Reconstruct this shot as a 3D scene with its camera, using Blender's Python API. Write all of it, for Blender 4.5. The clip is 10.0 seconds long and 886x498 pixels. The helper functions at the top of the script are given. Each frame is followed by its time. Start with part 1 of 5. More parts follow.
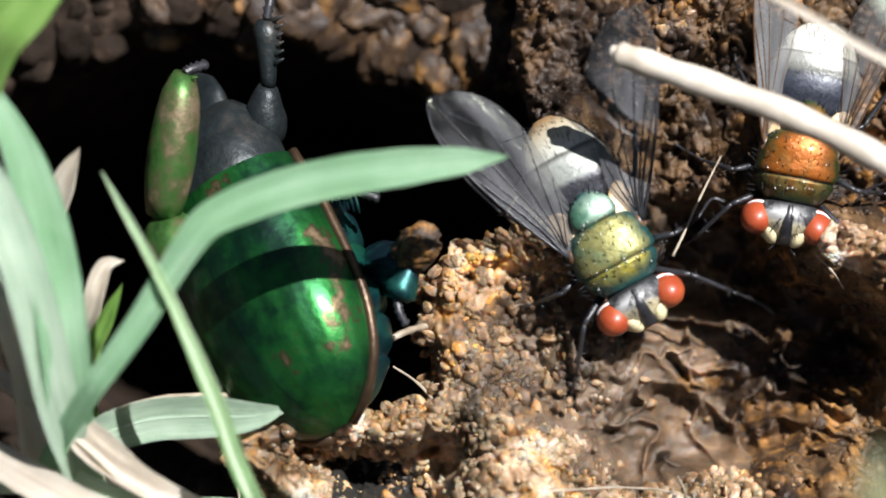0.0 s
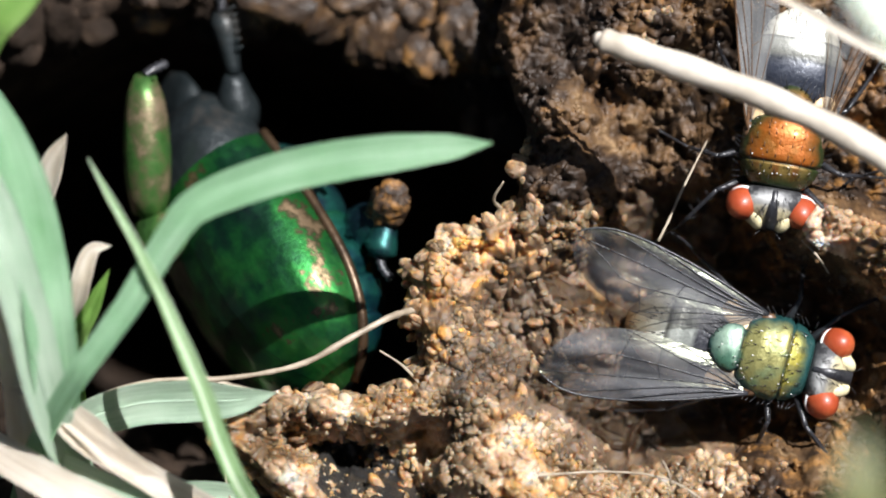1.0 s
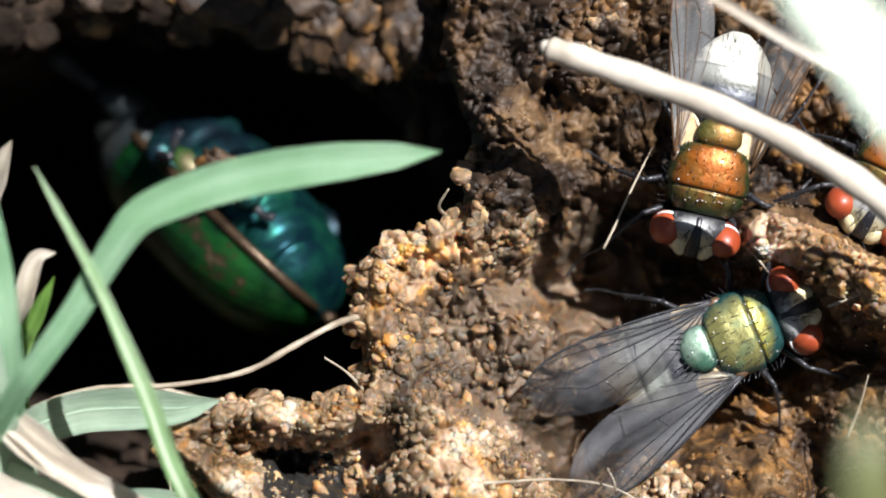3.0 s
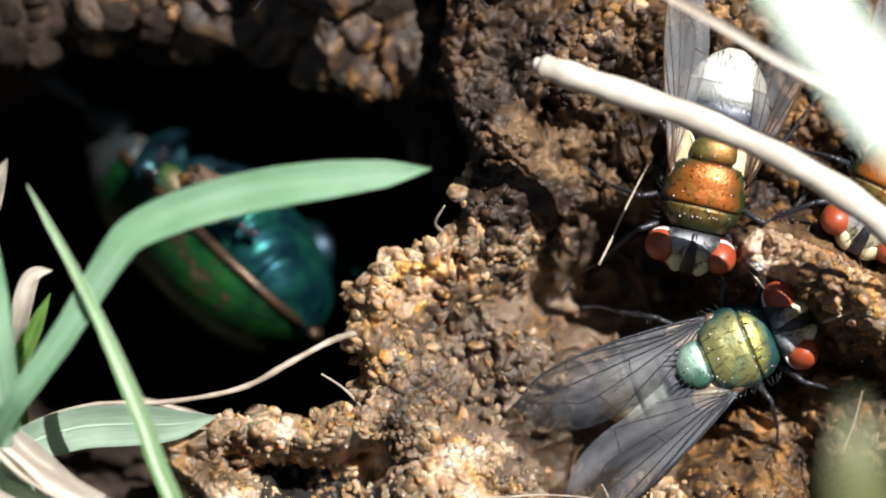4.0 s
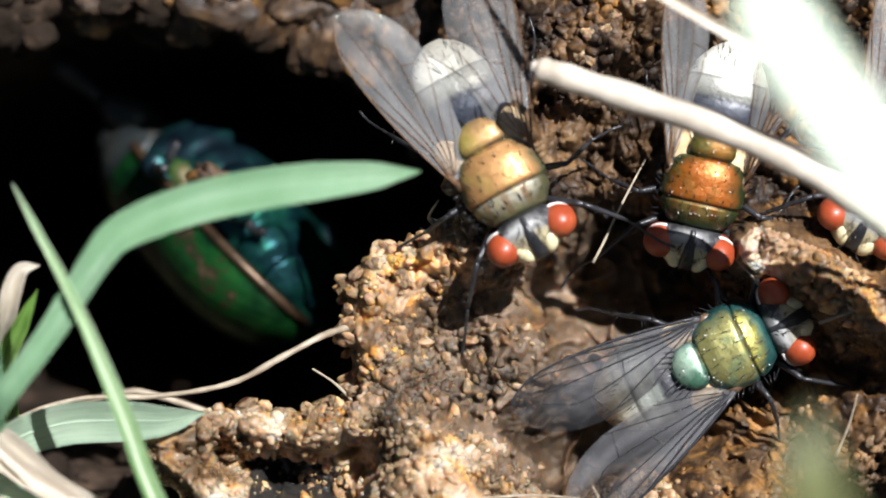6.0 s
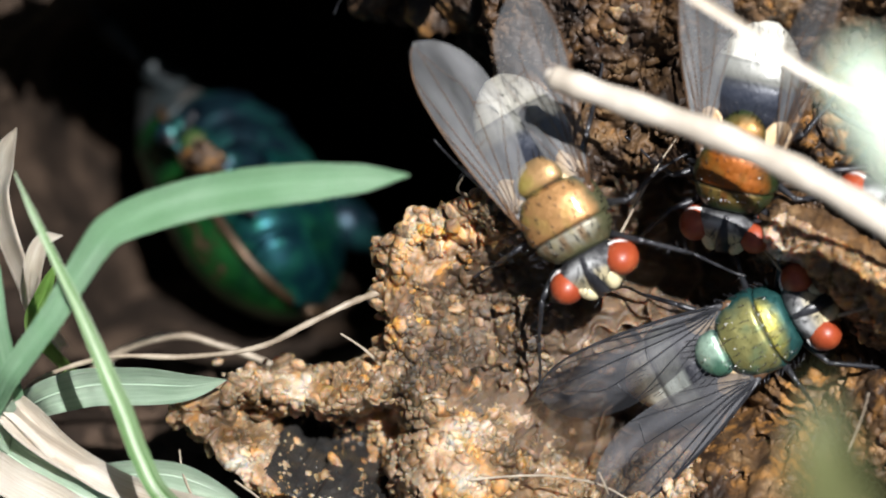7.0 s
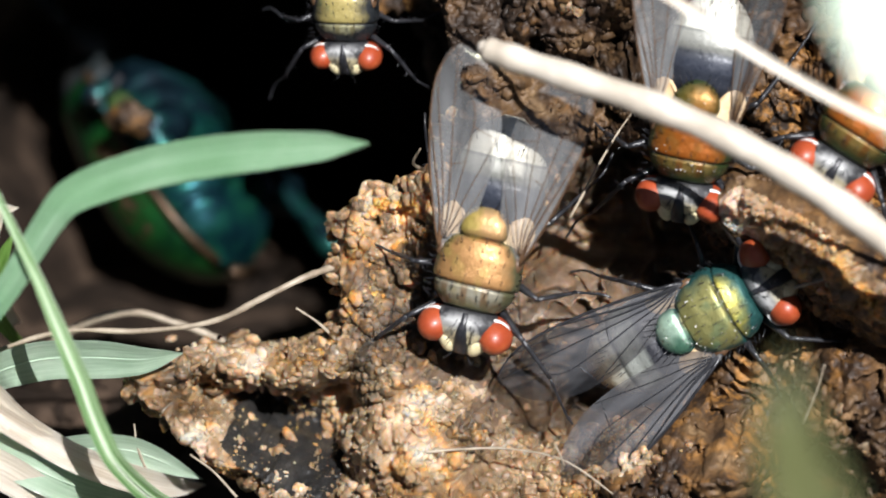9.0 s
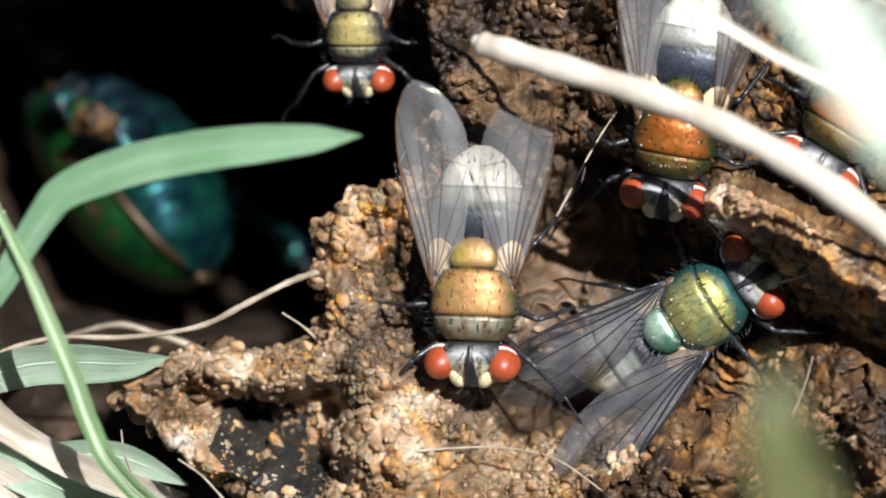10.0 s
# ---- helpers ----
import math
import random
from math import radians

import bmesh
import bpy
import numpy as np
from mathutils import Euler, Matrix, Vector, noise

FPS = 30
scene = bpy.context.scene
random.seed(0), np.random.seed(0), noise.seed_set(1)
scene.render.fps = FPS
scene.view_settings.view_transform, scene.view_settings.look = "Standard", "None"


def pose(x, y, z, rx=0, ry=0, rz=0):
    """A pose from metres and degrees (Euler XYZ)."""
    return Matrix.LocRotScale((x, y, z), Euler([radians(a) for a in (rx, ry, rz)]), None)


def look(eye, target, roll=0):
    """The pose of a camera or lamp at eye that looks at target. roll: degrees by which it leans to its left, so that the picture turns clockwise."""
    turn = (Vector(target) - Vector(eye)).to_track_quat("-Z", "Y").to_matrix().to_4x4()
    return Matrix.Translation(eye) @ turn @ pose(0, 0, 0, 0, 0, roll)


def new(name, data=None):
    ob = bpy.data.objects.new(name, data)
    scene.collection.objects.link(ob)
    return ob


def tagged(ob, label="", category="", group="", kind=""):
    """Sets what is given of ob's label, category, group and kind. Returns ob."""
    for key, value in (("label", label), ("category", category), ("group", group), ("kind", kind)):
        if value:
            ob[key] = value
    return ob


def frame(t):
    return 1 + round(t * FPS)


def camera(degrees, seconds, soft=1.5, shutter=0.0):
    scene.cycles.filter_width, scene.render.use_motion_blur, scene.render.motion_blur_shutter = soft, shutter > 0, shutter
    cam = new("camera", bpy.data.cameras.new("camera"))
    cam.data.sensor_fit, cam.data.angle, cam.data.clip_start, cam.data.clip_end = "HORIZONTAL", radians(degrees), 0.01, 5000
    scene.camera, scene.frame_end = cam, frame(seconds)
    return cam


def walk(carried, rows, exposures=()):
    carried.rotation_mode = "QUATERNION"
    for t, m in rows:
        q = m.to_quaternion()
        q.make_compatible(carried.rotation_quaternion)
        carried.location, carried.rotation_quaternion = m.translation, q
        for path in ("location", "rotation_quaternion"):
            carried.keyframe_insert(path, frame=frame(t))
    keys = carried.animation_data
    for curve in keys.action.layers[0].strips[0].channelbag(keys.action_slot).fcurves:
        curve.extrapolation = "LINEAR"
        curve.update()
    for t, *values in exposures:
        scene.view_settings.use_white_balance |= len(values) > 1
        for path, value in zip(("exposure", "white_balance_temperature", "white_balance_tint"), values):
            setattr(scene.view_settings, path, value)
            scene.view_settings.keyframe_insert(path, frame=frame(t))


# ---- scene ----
MM = 0.001
# The bank of dung and soil leans 30 degrees towards the viewer: u to the right, v up the slope, w out of it, in millimetres.
BANK = pose(0, 0, 0.02, 30, 0, 0)


def bank(u, v, w):
    return BANK @ Vector((u * MM, v * MM, w * MM))


# ---- camera: a macro lens 16 cm off, swinging right and up between 5.7 and 6.8 s ----
cam = camera(2 * math.degrees(math.atan(784 / 7040)), 10.0, 1.8, 0.3)
cam.data.dof.use_dof = True
cam.data.dof.focus_distance = 0.1605
cam.data.dof.aperture_fstop = 33.0


def view(swing, rise, roll, u, v, d):
    turn = pose(0, 0, 0, 0, swing, 0) @ pose(0, 0, 0, rise, 0, 0) @ pose(0, 0, 0, 0, 0, roll)
    return BANK @ Matrix.Translation((u * MM, v * MM, 0)) @ turn @ Matrix.Translation((0, 0, (160 + d) * MM))


PATH = [
    (0.0, 1.15, 0.55, 0.02, -2.77, 0.88, -0.59),
    (0.5, 1.15, -0.01, 0.30, -2.75, 0.90, -0.32),
    (1.0, 1.33, -0.09, 0.07, -2.22, 0.27, -0.02),
    (1.5, 1.47, -0.75, 0.40, -1.75, -0.01, 0.10),
    (2.0, 0.87, 0.30, -0.14, -0.81, 0.52, -0.48),
    (2.5, -0.00, 0.00, -0.00, 0.00, 0.00, 0.00),
    (2.7, -0.00, -0.45, 0.12, -0.05, 0.55, -0.27),
    (3.8, 1.11, -0.19, 0.07, 0.30, 0.65, 0.12),
    (4.0, 1.45, -0.26, 0.10, 0.16, 1.24, 0.50),
    (4.5, 1.74, -0.59, 0.35, 0.50, 1.32, 0.35),
    (5.0, 0.00, 0.23, 0.07, 0.98, 1.84, 0.05),
    (5.5, -0.10, 0.20, 0.03, 1.01, 2.09, 0.34),
    (5.7, 0.14, -0.32, 0.16, 0.90, 1.61, 0.02),
    (6.8, 11.51, -9.67, 1.32, -0.36, 0.64, -0.53),
    (7.0, 12.39, -10.82, 1.20, -0.39, 0.12, -0.47),
    (7.5, 16.36, -15.59, 0.33, -0.53, -0.28, -1.72),
    (8.0, 13.01, -11.55, 1.46, 1.01, 0.22, -1.60),
    (8.5, 10.27, -10.01, 1.52, 0.93, -0.22, -0.46),
    (9.0, 10.99, -9.83, 1.54, 1.43, -0.87, -0.43),
    (9.5, 11.97, -10.87, 1.55, 1.43, -1.49, -0.66),
    (10.0, 9.04, -7.04, 1.26, 1.96, -0.83, 0.09),
]
walk(cam, [(t, view(*p)) for t, *p in PATH], [(0.0, 1.14), (5.7, 1.14), (6.8, 0.90), (10.0, 0.92)])

# ---- light: a high sun from behind the slope, open sky ----
SUN = (BANK.to_3x3() @ Vector((0.38, 0.48, 0.79))).normalized()
world = bpy.data.worlds.new("sky")
scene.world = world
world.use_nodes = True
wn = world.node_tree.nodes
sky = wn.new("ShaderNodeTexSky")
sky.sky_type = "NISHITA"
sky.sun_disc = False
sky.sun_elevation = math.asin(SUN.z)
sky.sun_rotation = math.atan2(SUN.x, SUN.y)
world.node_tree.links.new(sky.outputs[0], wn["Background"].inputs[0])
wn["Background"].inputs[1].default_value = 0.019
sun = new("sun", bpy.data.lights.new("sun", "SUN"))
sun.data.energy, sun.data.angle, sun.data.color = 5.0, radians(0.55), (0.98, 0.98, 1.0)
sun.matrix_world = look(SUN, (0, 0, 0))

# ---- materials ----


def base_mat(name, rough=0.5, metal=0.0, spec=0.5, coat=0.0):
    m = bpy.data.materials.new(name)
    m.use_nodes = True
    b = m.node_tree.nodes["Principled BSDF"]
    b.inputs["Roughness"].default_value = rough
    b.inputs["Metallic"].default_value = metal
    b.inputs["Specular IOR Level"].default_value = spec
    b.inputs["Coat Weight"].default_value = coat
    b.inputs["Coat Roughness"].default_value = 0.12
    return m, m.node_tree.nodes, m.node_tree.links, b


def ramp(nodes, stops):
    r = nodes.new("ShaderNodeValToRGB")
    e = r.color_ramp.elements
    while len(e) < len(stops):
        e.new(0.5)
    for k, (p, c) in zip(e, stops):
        k.position, k.color = p, (*c, 1)
    return r


def noise_node(nodes, links, scale, detail=4, rough=0.6, distort=0.0, stretch=None):
    tc = nodes.new("ShaderNodeTexCoord")
    n = nodes.new("ShaderNodeTexNoise")
    n.inputs["Scale"].default_value, n.inputs["Detail"].default_value = scale, detail
    n.inputs["Roughness"].default_value, n.inputs["Distortion"].default_value = rough, distort
    src = tc.outputs["Object"]
    if stretch:
        mp = nodes.new("ShaderNodeMapping")
        mp.inputs["Scale"].default_value = stretch
        links.new(src, mp.inputs["Vector"])
        src = mp.outputs[0]
    links.new(src, n.inputs["Vector"])
    return n


def add_bump(nodes, links, b, height, dist, strength=0.6):
    bp = nodes.new("ShaderNodeBump")
    bp.inputs["Strength"].default_value, bp.inputs["Distance"].default_value = strength, dist
    links.new(height, bp.inputs["Height"])
    links.new(bp.outputs[0], b.inputs["Normal"])
    return bp


def mottled(name, stops, scale, rough=0.5, metal=0.0, spec=0.5, coat=0.0, bump=0.0, bscale=None, detail=5, stretch=None, distort=0.0):
    """Colour by noise at one scale, relief and roughness by a finer one."""
    m, nodes, links, b = base_mat(name, rough, metal, spec, coat)
    n = noise_node(nodes, links, scale, detail, 0.65, distort, stretch)
    r = ramp(nodes, stops)
    links.new(n.outputs[0], r.inputs[0])
    links.new(r.outputs[0], b.inputs["Base Color"])
    f = noise_node(nodes, links, bscale or scale * 5, 4, 0.6, 0.0, stretch)
    mr = nodes.new("ShaderNodeMapRange")
    mr.inputs["To Min"].default_value, mr.inputs["To Max"].default_value = rough - 0.12, min(1, rough + 0.15)
    links.new(f.outputs[0], mr.inputs["Value"])
    links.new(mr.outputs[0], b.inputs["Roughness"])
    if bump:
        add_bump(nodes, links, b, f.outputs[0], bump)
    return m


def mix_color(nodes, links, fac, a, b):
    mx = nodes.new("ShaderNodeMix")
    mx.data_type = "RGBA"
    links.new(fac, mx.inputs[0])
    for sock, val in ((mx.inputs[6], a), (mx.inputs[7], b)):
        if isinstance(val, tuple):
            sock.default_value = (*val, 1)
        else:
            links.new(val, sock)
    return mx.outputs[2]


def dung_material(name, dark=False, old=False, wet=False):
    """Moist fibrous dung: ochre pulp, orange grains, pale film, dark seams."""
    m, nodes, links, b = base_mat(name, 0.45, 0, 0.4, 0.0 if wet or old else 0.1)
    if old:
        stops = [(0.30, (0.007, 0.004, 0.002)), (0.46, (0.026, 0.014, 0.007)), (0.60, (0.095, 0.054, 0.024)), (0.76, (0.32, 0.21, 0.11))]
    elif wet:
        # lower tones: a moist film, with shade put into the colour
        stops = [(0.28, (0.024, 0.015, 0.009)), (0.45, (0.075, 0.050, 0.031)), (0.60, (0.155, 0.108, 0.075)), (0.74, (0.38, 0.295, 0.235))]
    elif dark:
        stops = [(0.25, (0.006, 0.006, 0.006)), (0.52, (0.016, 0.015, 0.014)), (0.72, (0.04, 0.034, 0.028)), (0.84, (0.20, 0.16, 0.11))]
    else:
        stops = [(0.28, (0.030, 0.017, 0.008)), (0.42, (0.112, 0.070, 0.036)), (0.54, (0.27, 0.180, 0.110)), (0.69, (0.57, 0.445, 0.355))]
    big = noise_node(nodes, links, 420, 5, 0.62)
    r1 = ramp(nodes, stops)
    links.new(big.outputs[0], r1.inputs[0])
    grit = noise_node(nodes, links, 1050, 4, 0.65)
    grain = ramp(nodes, [(0.49, (0, 0, 0)), (0.65, (0.25, 0.25, 0.25) if wet else (0.12, 0.12, 0.12) if dark else (0.45, 0.45, 0.45) if old else (1, 1, 1))])
    links.new(grit.outputs[0], grain.inputs[0])
    where = noise_node(nodes, links, 170, 3, 0.5)
    gate = ramp(nodes, [(0.42, (0, 0, 0)), (0.58, (1, 1, 1))])
    links.new(where.outputs[0], gate.inputs[0])
    mul = nodes.new("ShaderNodeMath")
    mul.operation = "MULTIPLY"
    links.new(grain.outputs[0], mul.inputs[0])
    links.new(gate.outputs[0], mul.inputs[1])
    # grey film over some stretches, ochre pulp showing in others
    film = noise_node(nodes, links, 230, 5, 0.6, 0.6)
    fgate = ramp(nodes, [(0.46, (0, 0, 0)), (0.60, (0.75, 0.75, 0.75))])
    links.new(film.outputs[0], fgate.inputs[0])
    tint = nodes.new("ShaderNodeMix")
    tint.data_type, tint.blend_type = "RGBA", "MULTIPLY"
    links.new(fgate.outputs[0], tint.inputs[0])
    links.new(r1.outputs[0], tint.inputs[6])
    tint.inputs[7].default_value = (1.08, 0.93, 0.74, 1) if not dark else (1, 1, 1, 1)
    col = mix_color(nodes, links, mul.outputs[0], tint.outputs[2], (0.56, 0.255, 0.055) if not dark else (0.2, 0.14, 0.07))
    links.new(col, b.inputs["Base Color"])
    fine = noise_node(nodes, links, 5200, 5, 0.7)
    mr = nodes.new("ShaderNodeMapRange")
    mr.inputs["From Min"].default_value, mr.inputs["From Max"].default_value = 0.35, 0.65
    mr.inputs["To Min"].default_value, mr.inputs["To Max"].default_value = (0.40, 0.76) if wet or old else (0.26, 0.66)
    links.new(fine.outputs[0], mr.inputs["Value"])
    links.new(mr.outputs[0], b.inputs["Roughness"])
    mid = noise_node(nodes, links, 1500, 6, 0.75)
    rough_top = nodes.new("ShaderNodeMath")
    rough_top.operation = "MULTIPLY_ADD"
    rough_top.inputs[1].default_value = 0.45
    links.new(fine.outputs[0], rough_top.inputs[0])
    links.new(mid.outputs[0], rough_top.inputs[2])
    add_bump(nodes, links, b, rough_top.outputs[0], 0.00006 if wet else 0.00008, 0.8)
    if not (dark or old):
        b.inputs["Subsurface Weight"].default_value = 0.75
        b.inputs["Subsurface Radius"].default_value = (1.0, 0.5, 0.22)
        b.inputs["Subsurface Scale"].default_value = 0.0006
    return m


DUNG = dung_material("moist_dung")
DUNG_DARK = dung_material("dried_dark_dung", True)
DUNG_WET_SHADED = dung_material("wet_shaded_dung", wet=True)
DUNG_OLD_SHADED = dung_material("old_shaded_dung", False, True)
SOIL = mottled("crumbly_soil", [(0.3, (0.006, 0.004, 0.0026)), (0.5, (0.019, 0.0125, 0.0085)), (0.72, (0.08, 0.053, 0.036))], 300, 0.85, spec=0.12, bump=0.0003, bscale=1500)


def blade_material(name, a, b2, c, veins=16):
    """Leaf blade: lengthwise veins, light through the leaf."""
    m, nodes, links, b = base_mat(name, 0.42, 0, 0.5, 0.1)
    n = noise_node(nodes, links, 260, 4, 0.6)
    uvn = nodes.new("ShaderNodeUVMap")
    mp = nodes.new("ShaderNodeMapping")
    mp.inputs["Scale"].default_value = (veins, 0.6 if veins > 8 else 0.12, 1)
    links.new(uvn.outputs[0], mp.inputs["Vector"])
    st = nodes.new("ShaderNodeTexNoise")
    st.inputs["Scale"].default_value, st.inputs["Detail"].default_value = 1.0, 3
    links.new(mp.outputs[0], st.inputs["Vector"])
    r = ramp(nodes, [(0.3, a), (0.5, b2), (0.72, c)] if veins > 8 else [(0.36, a), (0.48, b2), (0.60, c)])
    ad = nodes.new("ShaderNodeMath")
    ad.operation = "ADD"
    hf = nodes.new("ShaderNodeMath")
    hf.operation = "MULTIPLY"
    hf.inputs[1].default_value = 0.5
    links.new(n.outputs[0], ad.inputs[0])
    links.new(st.outputs[0], ad.inputs[1])
    links.new(ad.outputs[0], hf.inputs[0])
    links.new(hf.outputs[0] if veins > 8 else st.outputs[0], r.inputs[0])
    links.new(r.outputs[0], b.inputs["Base Color"])
    add_bump(nodes, links, b, st.outputs[0], 0.00008, 0.5)
    tr = nodes.new("ShaderNodeBsdfTranslucent")
    links.new(r.outputs[0], tr.inputs[0])
    mx = nodes.new("ShaderNodeMixShader")
    mx.inputs[0].default_value = 0.3
    links.new(b.outputs[0], mx.inputs[1])
    links.new(tr.outputs[0], mx.inputs[2])
    links.new(mx.outputs[0], nodes["Material Output"].inputs[0])
    return m


LEAF = blade_material("green_blade", (0.18, 0.37, 0.18), (0.30, 0.50, 0.30), (0.48, 0.65, 0.47))
LEAF_LIME = blade_material("lime_blade", (0.16, 0.32, 0.06), (0.26, 0.44, 0.11), (0.38, 0.54, 0.20))
LEAF_GREY = blade_material("grey_green_blade", (0.34, 0.46, 0.33), (0.48, 0.60, 0.46), (0.64, 0.72, 0.60))
DRY = blade_material("dry_straw", (0.56, 0.47, 0.36), (0.74, 0.67, 0.57), (0.88, 0.84, 0.78))
FIBRE = mottled("root_fibre", [(0.3, (0.16, 0.12, 0.08)), (0.7, (0.38, 0.32, 0.24))], 900, 0.5, bump=0.00004)


def banded(name, stops, axis, lo, hi, rough, metal, warp=0.0, wscale=900, coat=0.0, speck=None):
    """Colour along one axis of the part (lo to hi in mm), wavering with noise; speck: a second colour in small patches."""
    m, nodes, links, b = base_mat(name, rough, metal, 0.5, coat)
    tc = nodes.new("ShaderNodeTexCoord")
    sx = nodes.new("ShaderNodeSeparateXYZ")
    links.new(tc.outputs["Object"], sx.inputs[0])
    mr = nodes.new("ShaderNodeMapRange")
    mr.inputs["From Min"].default_value, mr.inputs["From Max"].default_value = lo * MM, hi * MM
    links.new(sx.outputs[axis], mr.inputs["Value"])
    n = noise_node(nodes, links, wscale, 3, 0.6)
    ma = nodes.new("ShaderNodeMath")
    ma.operation = "MULTIPLY_ADD"
    links.new(n.outputs[0], ma.inputs[0])
    ma.inputs[1].default_value = warp
    sb = nodes.new("ShaderNodeMath")
    sb.operation = "SUBTRACT"
    sb.inputs[1].default_value = warp * 0.5
    links.new(mr.outputs[0], sb.inputs[0])
    links.new(sb.outputs[0], ma.inputs[2])
    r = ramp(nodes, stops)
    links.new(ma.outputs[0], r.inputs[0])
    col = r.outputs[0]
    if speck:
        sn = noise_node(nodes, links, speck[1], 3, 0.6)
        sr = ramp(nodes, [(speck[2], (0, 0, 0)), (speck[2] + 0.12, (1, 1, 1))])
        links.new(sn.outputs[0], sr.inputs[0])
        col = mix_color(nodes, links, sr.outputs[0], col, speck[0])
    links.new(col, b.inputs["Base Color"])
    f = noise_node(nodes, links, 4500, 4, 0.65)
    add_bump(nodes, links, b, f.outputs[0], 0.00006, 0.6)
    mrr = nodes.new("ShaderNodeMapRange")
    mrr.inputs["From Min"].default_value, mrr.inputs["From Max"].default_value = 0.35, 0.65
    mrr.inputs["To Min"].default_value, mrr.inputs["To Max"].default_value = rough - 0.1, rough + 0.2
    links.new(f.outputs[0], mrr.inputs["Value"])
    links.new(mrr.outputs[0], b.inputs["Roughness"])
    return m


EYE = mottled("red_compound_eye", [(0.3, (0.19, 0.022, 0.007)), (0.6, (0.30, 0.052, 0.016)), (0.8, (0.38, 0.10, 0.035))], 700, 0.42, coat=0.12, bump=0.00001, bscale=26000)
BLACK = mottled("black_chitin", [(0.3, (0.006, 0.006, 0.007)), (0.7, (0.03, 0.03, 0.034))], 1500, 0.32, bump=0.00003, bscale=8000)
SILVER = mottled("silvery_dusting", [(0.3, (0.35, 0.34, 0.33)), (0.6, (0.62, 0.61, 0.58))], 2500, 0.45, bump=0.00002)
CREAM = mottled("cream_face", [(0.3, (0.45, 0.38, 0.20)), (0.7, (0.72, 0.63, 0.40))], 2000, 0.5, bump=0.00002)
SQUAMA = mottled("tan_membrane", [(0.3, (0.42, 0.26, 0.12)), (0.7, (0.72, 0.55, 0.33))], 1500, 0.4, bump=0.00003)
BROWN = mottled("brown_vein", [(0.3, (0.05, 0.025, 0.012)), (0.7, (0.13, 0.07, 0.035))], 1500, 0.4)


def wing_material(name, lo, hi, cover):
    m, nodes, links, b = base_mat(name, 0.22, 0, 0.6)
    n = noise_node(nodes, links, 500, 3, 0.5, 0.3, (1, 0.35, 1))
    # the streaks from lo to hi paint reflections and sheen into the colour
    r = ramp(nodes, [(0.40, lo), (0.62, hi)])
    links.new(n.outputs[0], r.inputs[0])
    links.new(r.outputs[0], b.inputs["Base Color"])
    b.inputs["Thin Film Thickness"].default_value = 380
    b.inputs["Thin Film IOR"].default_value = 1.5
    f = noise_node(nodes, links, 2600, 3, 0.6, 0.5, (1, 0.3, 1))
    add_bump(nodes, links, b, f.outputs[0], 0.00005, 0.6)
    tr = nodes.new("ShaderNodeBsdfTransparent")
    tr.inputs[0].default_value = (0.93, 0.91, 0.88, 1)
    mx = nodes.new("ShaderNodeMixShader")
    mx.inputs[0].default_value = cover
    links.new(tr.outputs[0], mx.inputs[1])
    links.new(b.outputs[0], mx.inputs[2])
    links.new(mx.outputs[0], nodes["Material Output"].inputs[0])
    return m


WING = wing_material("clear_wing_membrane", (0.20, 0.20, 0.20), (0.44, 0.44, 0.44), 0.32)
SMOKY = wing_material("smoky_wing_membrane", (0.018, 0.018, 0.020), (0.17, 0.17, 0.18), 0.50)
ABDOMEN = banded("pale_sheened_abdomen", [(0.0, (0.60, 0.58, 0.50)), (0.2, (0.68, 0.66, 0.58)), (0.33, (0.60, 0.59, 0.51)), (0.345, (0.16, 0.16, 0.15)), (0.37, (0.30, 0.30, 0.27)),
                 (0.50, (0.19, 0.19, 0.17)), (0.545, (0.05, 0.053, 0.06)), (0.62, (0.035, 0.04, 0.055)), (1.0, (0.016, 0.018, 0.026))], 1, -6.4, -1.6, 0.34, 0.25, 0.03)

# ---- shape helpers ----


def part(name, bm, material, parent, label=""):
    me = bpy.data.meshes.new(name)
    bm.to_mesh(me)
    bm.free()
    for p in me.polygons:
        p.use_smooth = True
    me.materials.append(material)
    ob = new(name, me)
    ob.parent = parent
    if label:
        tagged(ob, label)
    return ob


def thing(name, m, label, category, group=""):
    ob = new(name)
    ob.empty_display_size = 0.002
    ob.matrix_world = m
    return tagged(ob, label, category, group)


def grid_faces(bm, verts, nu, nv, closed_v=False):
    for i in range(nu - 1):
        for j in range(nv if closed_v else nv - 1):
            k = (j + 1) % nv
            bm.faces.new((verts[i * nv + j], verts[(i + 1) * nv + j], verts[(i + 1) * nv + k], verts[i * nv + k]))


def smooth_rows(stations, m):
    s = np.array(stations, float)
    t = np.linspace(0, len(s) - 1, m)
    out = np.stack([np.interp(t, np.arange(len(s)), s[:, k]) for k in range(s.shape[1])], 1)
    for _ in range(max(2, m // len(s) // 2)):
        mid = (out[:-2] + 2 * out[1:-1] + out[2:]) / 4
        out[1:-1] = mid
    return out


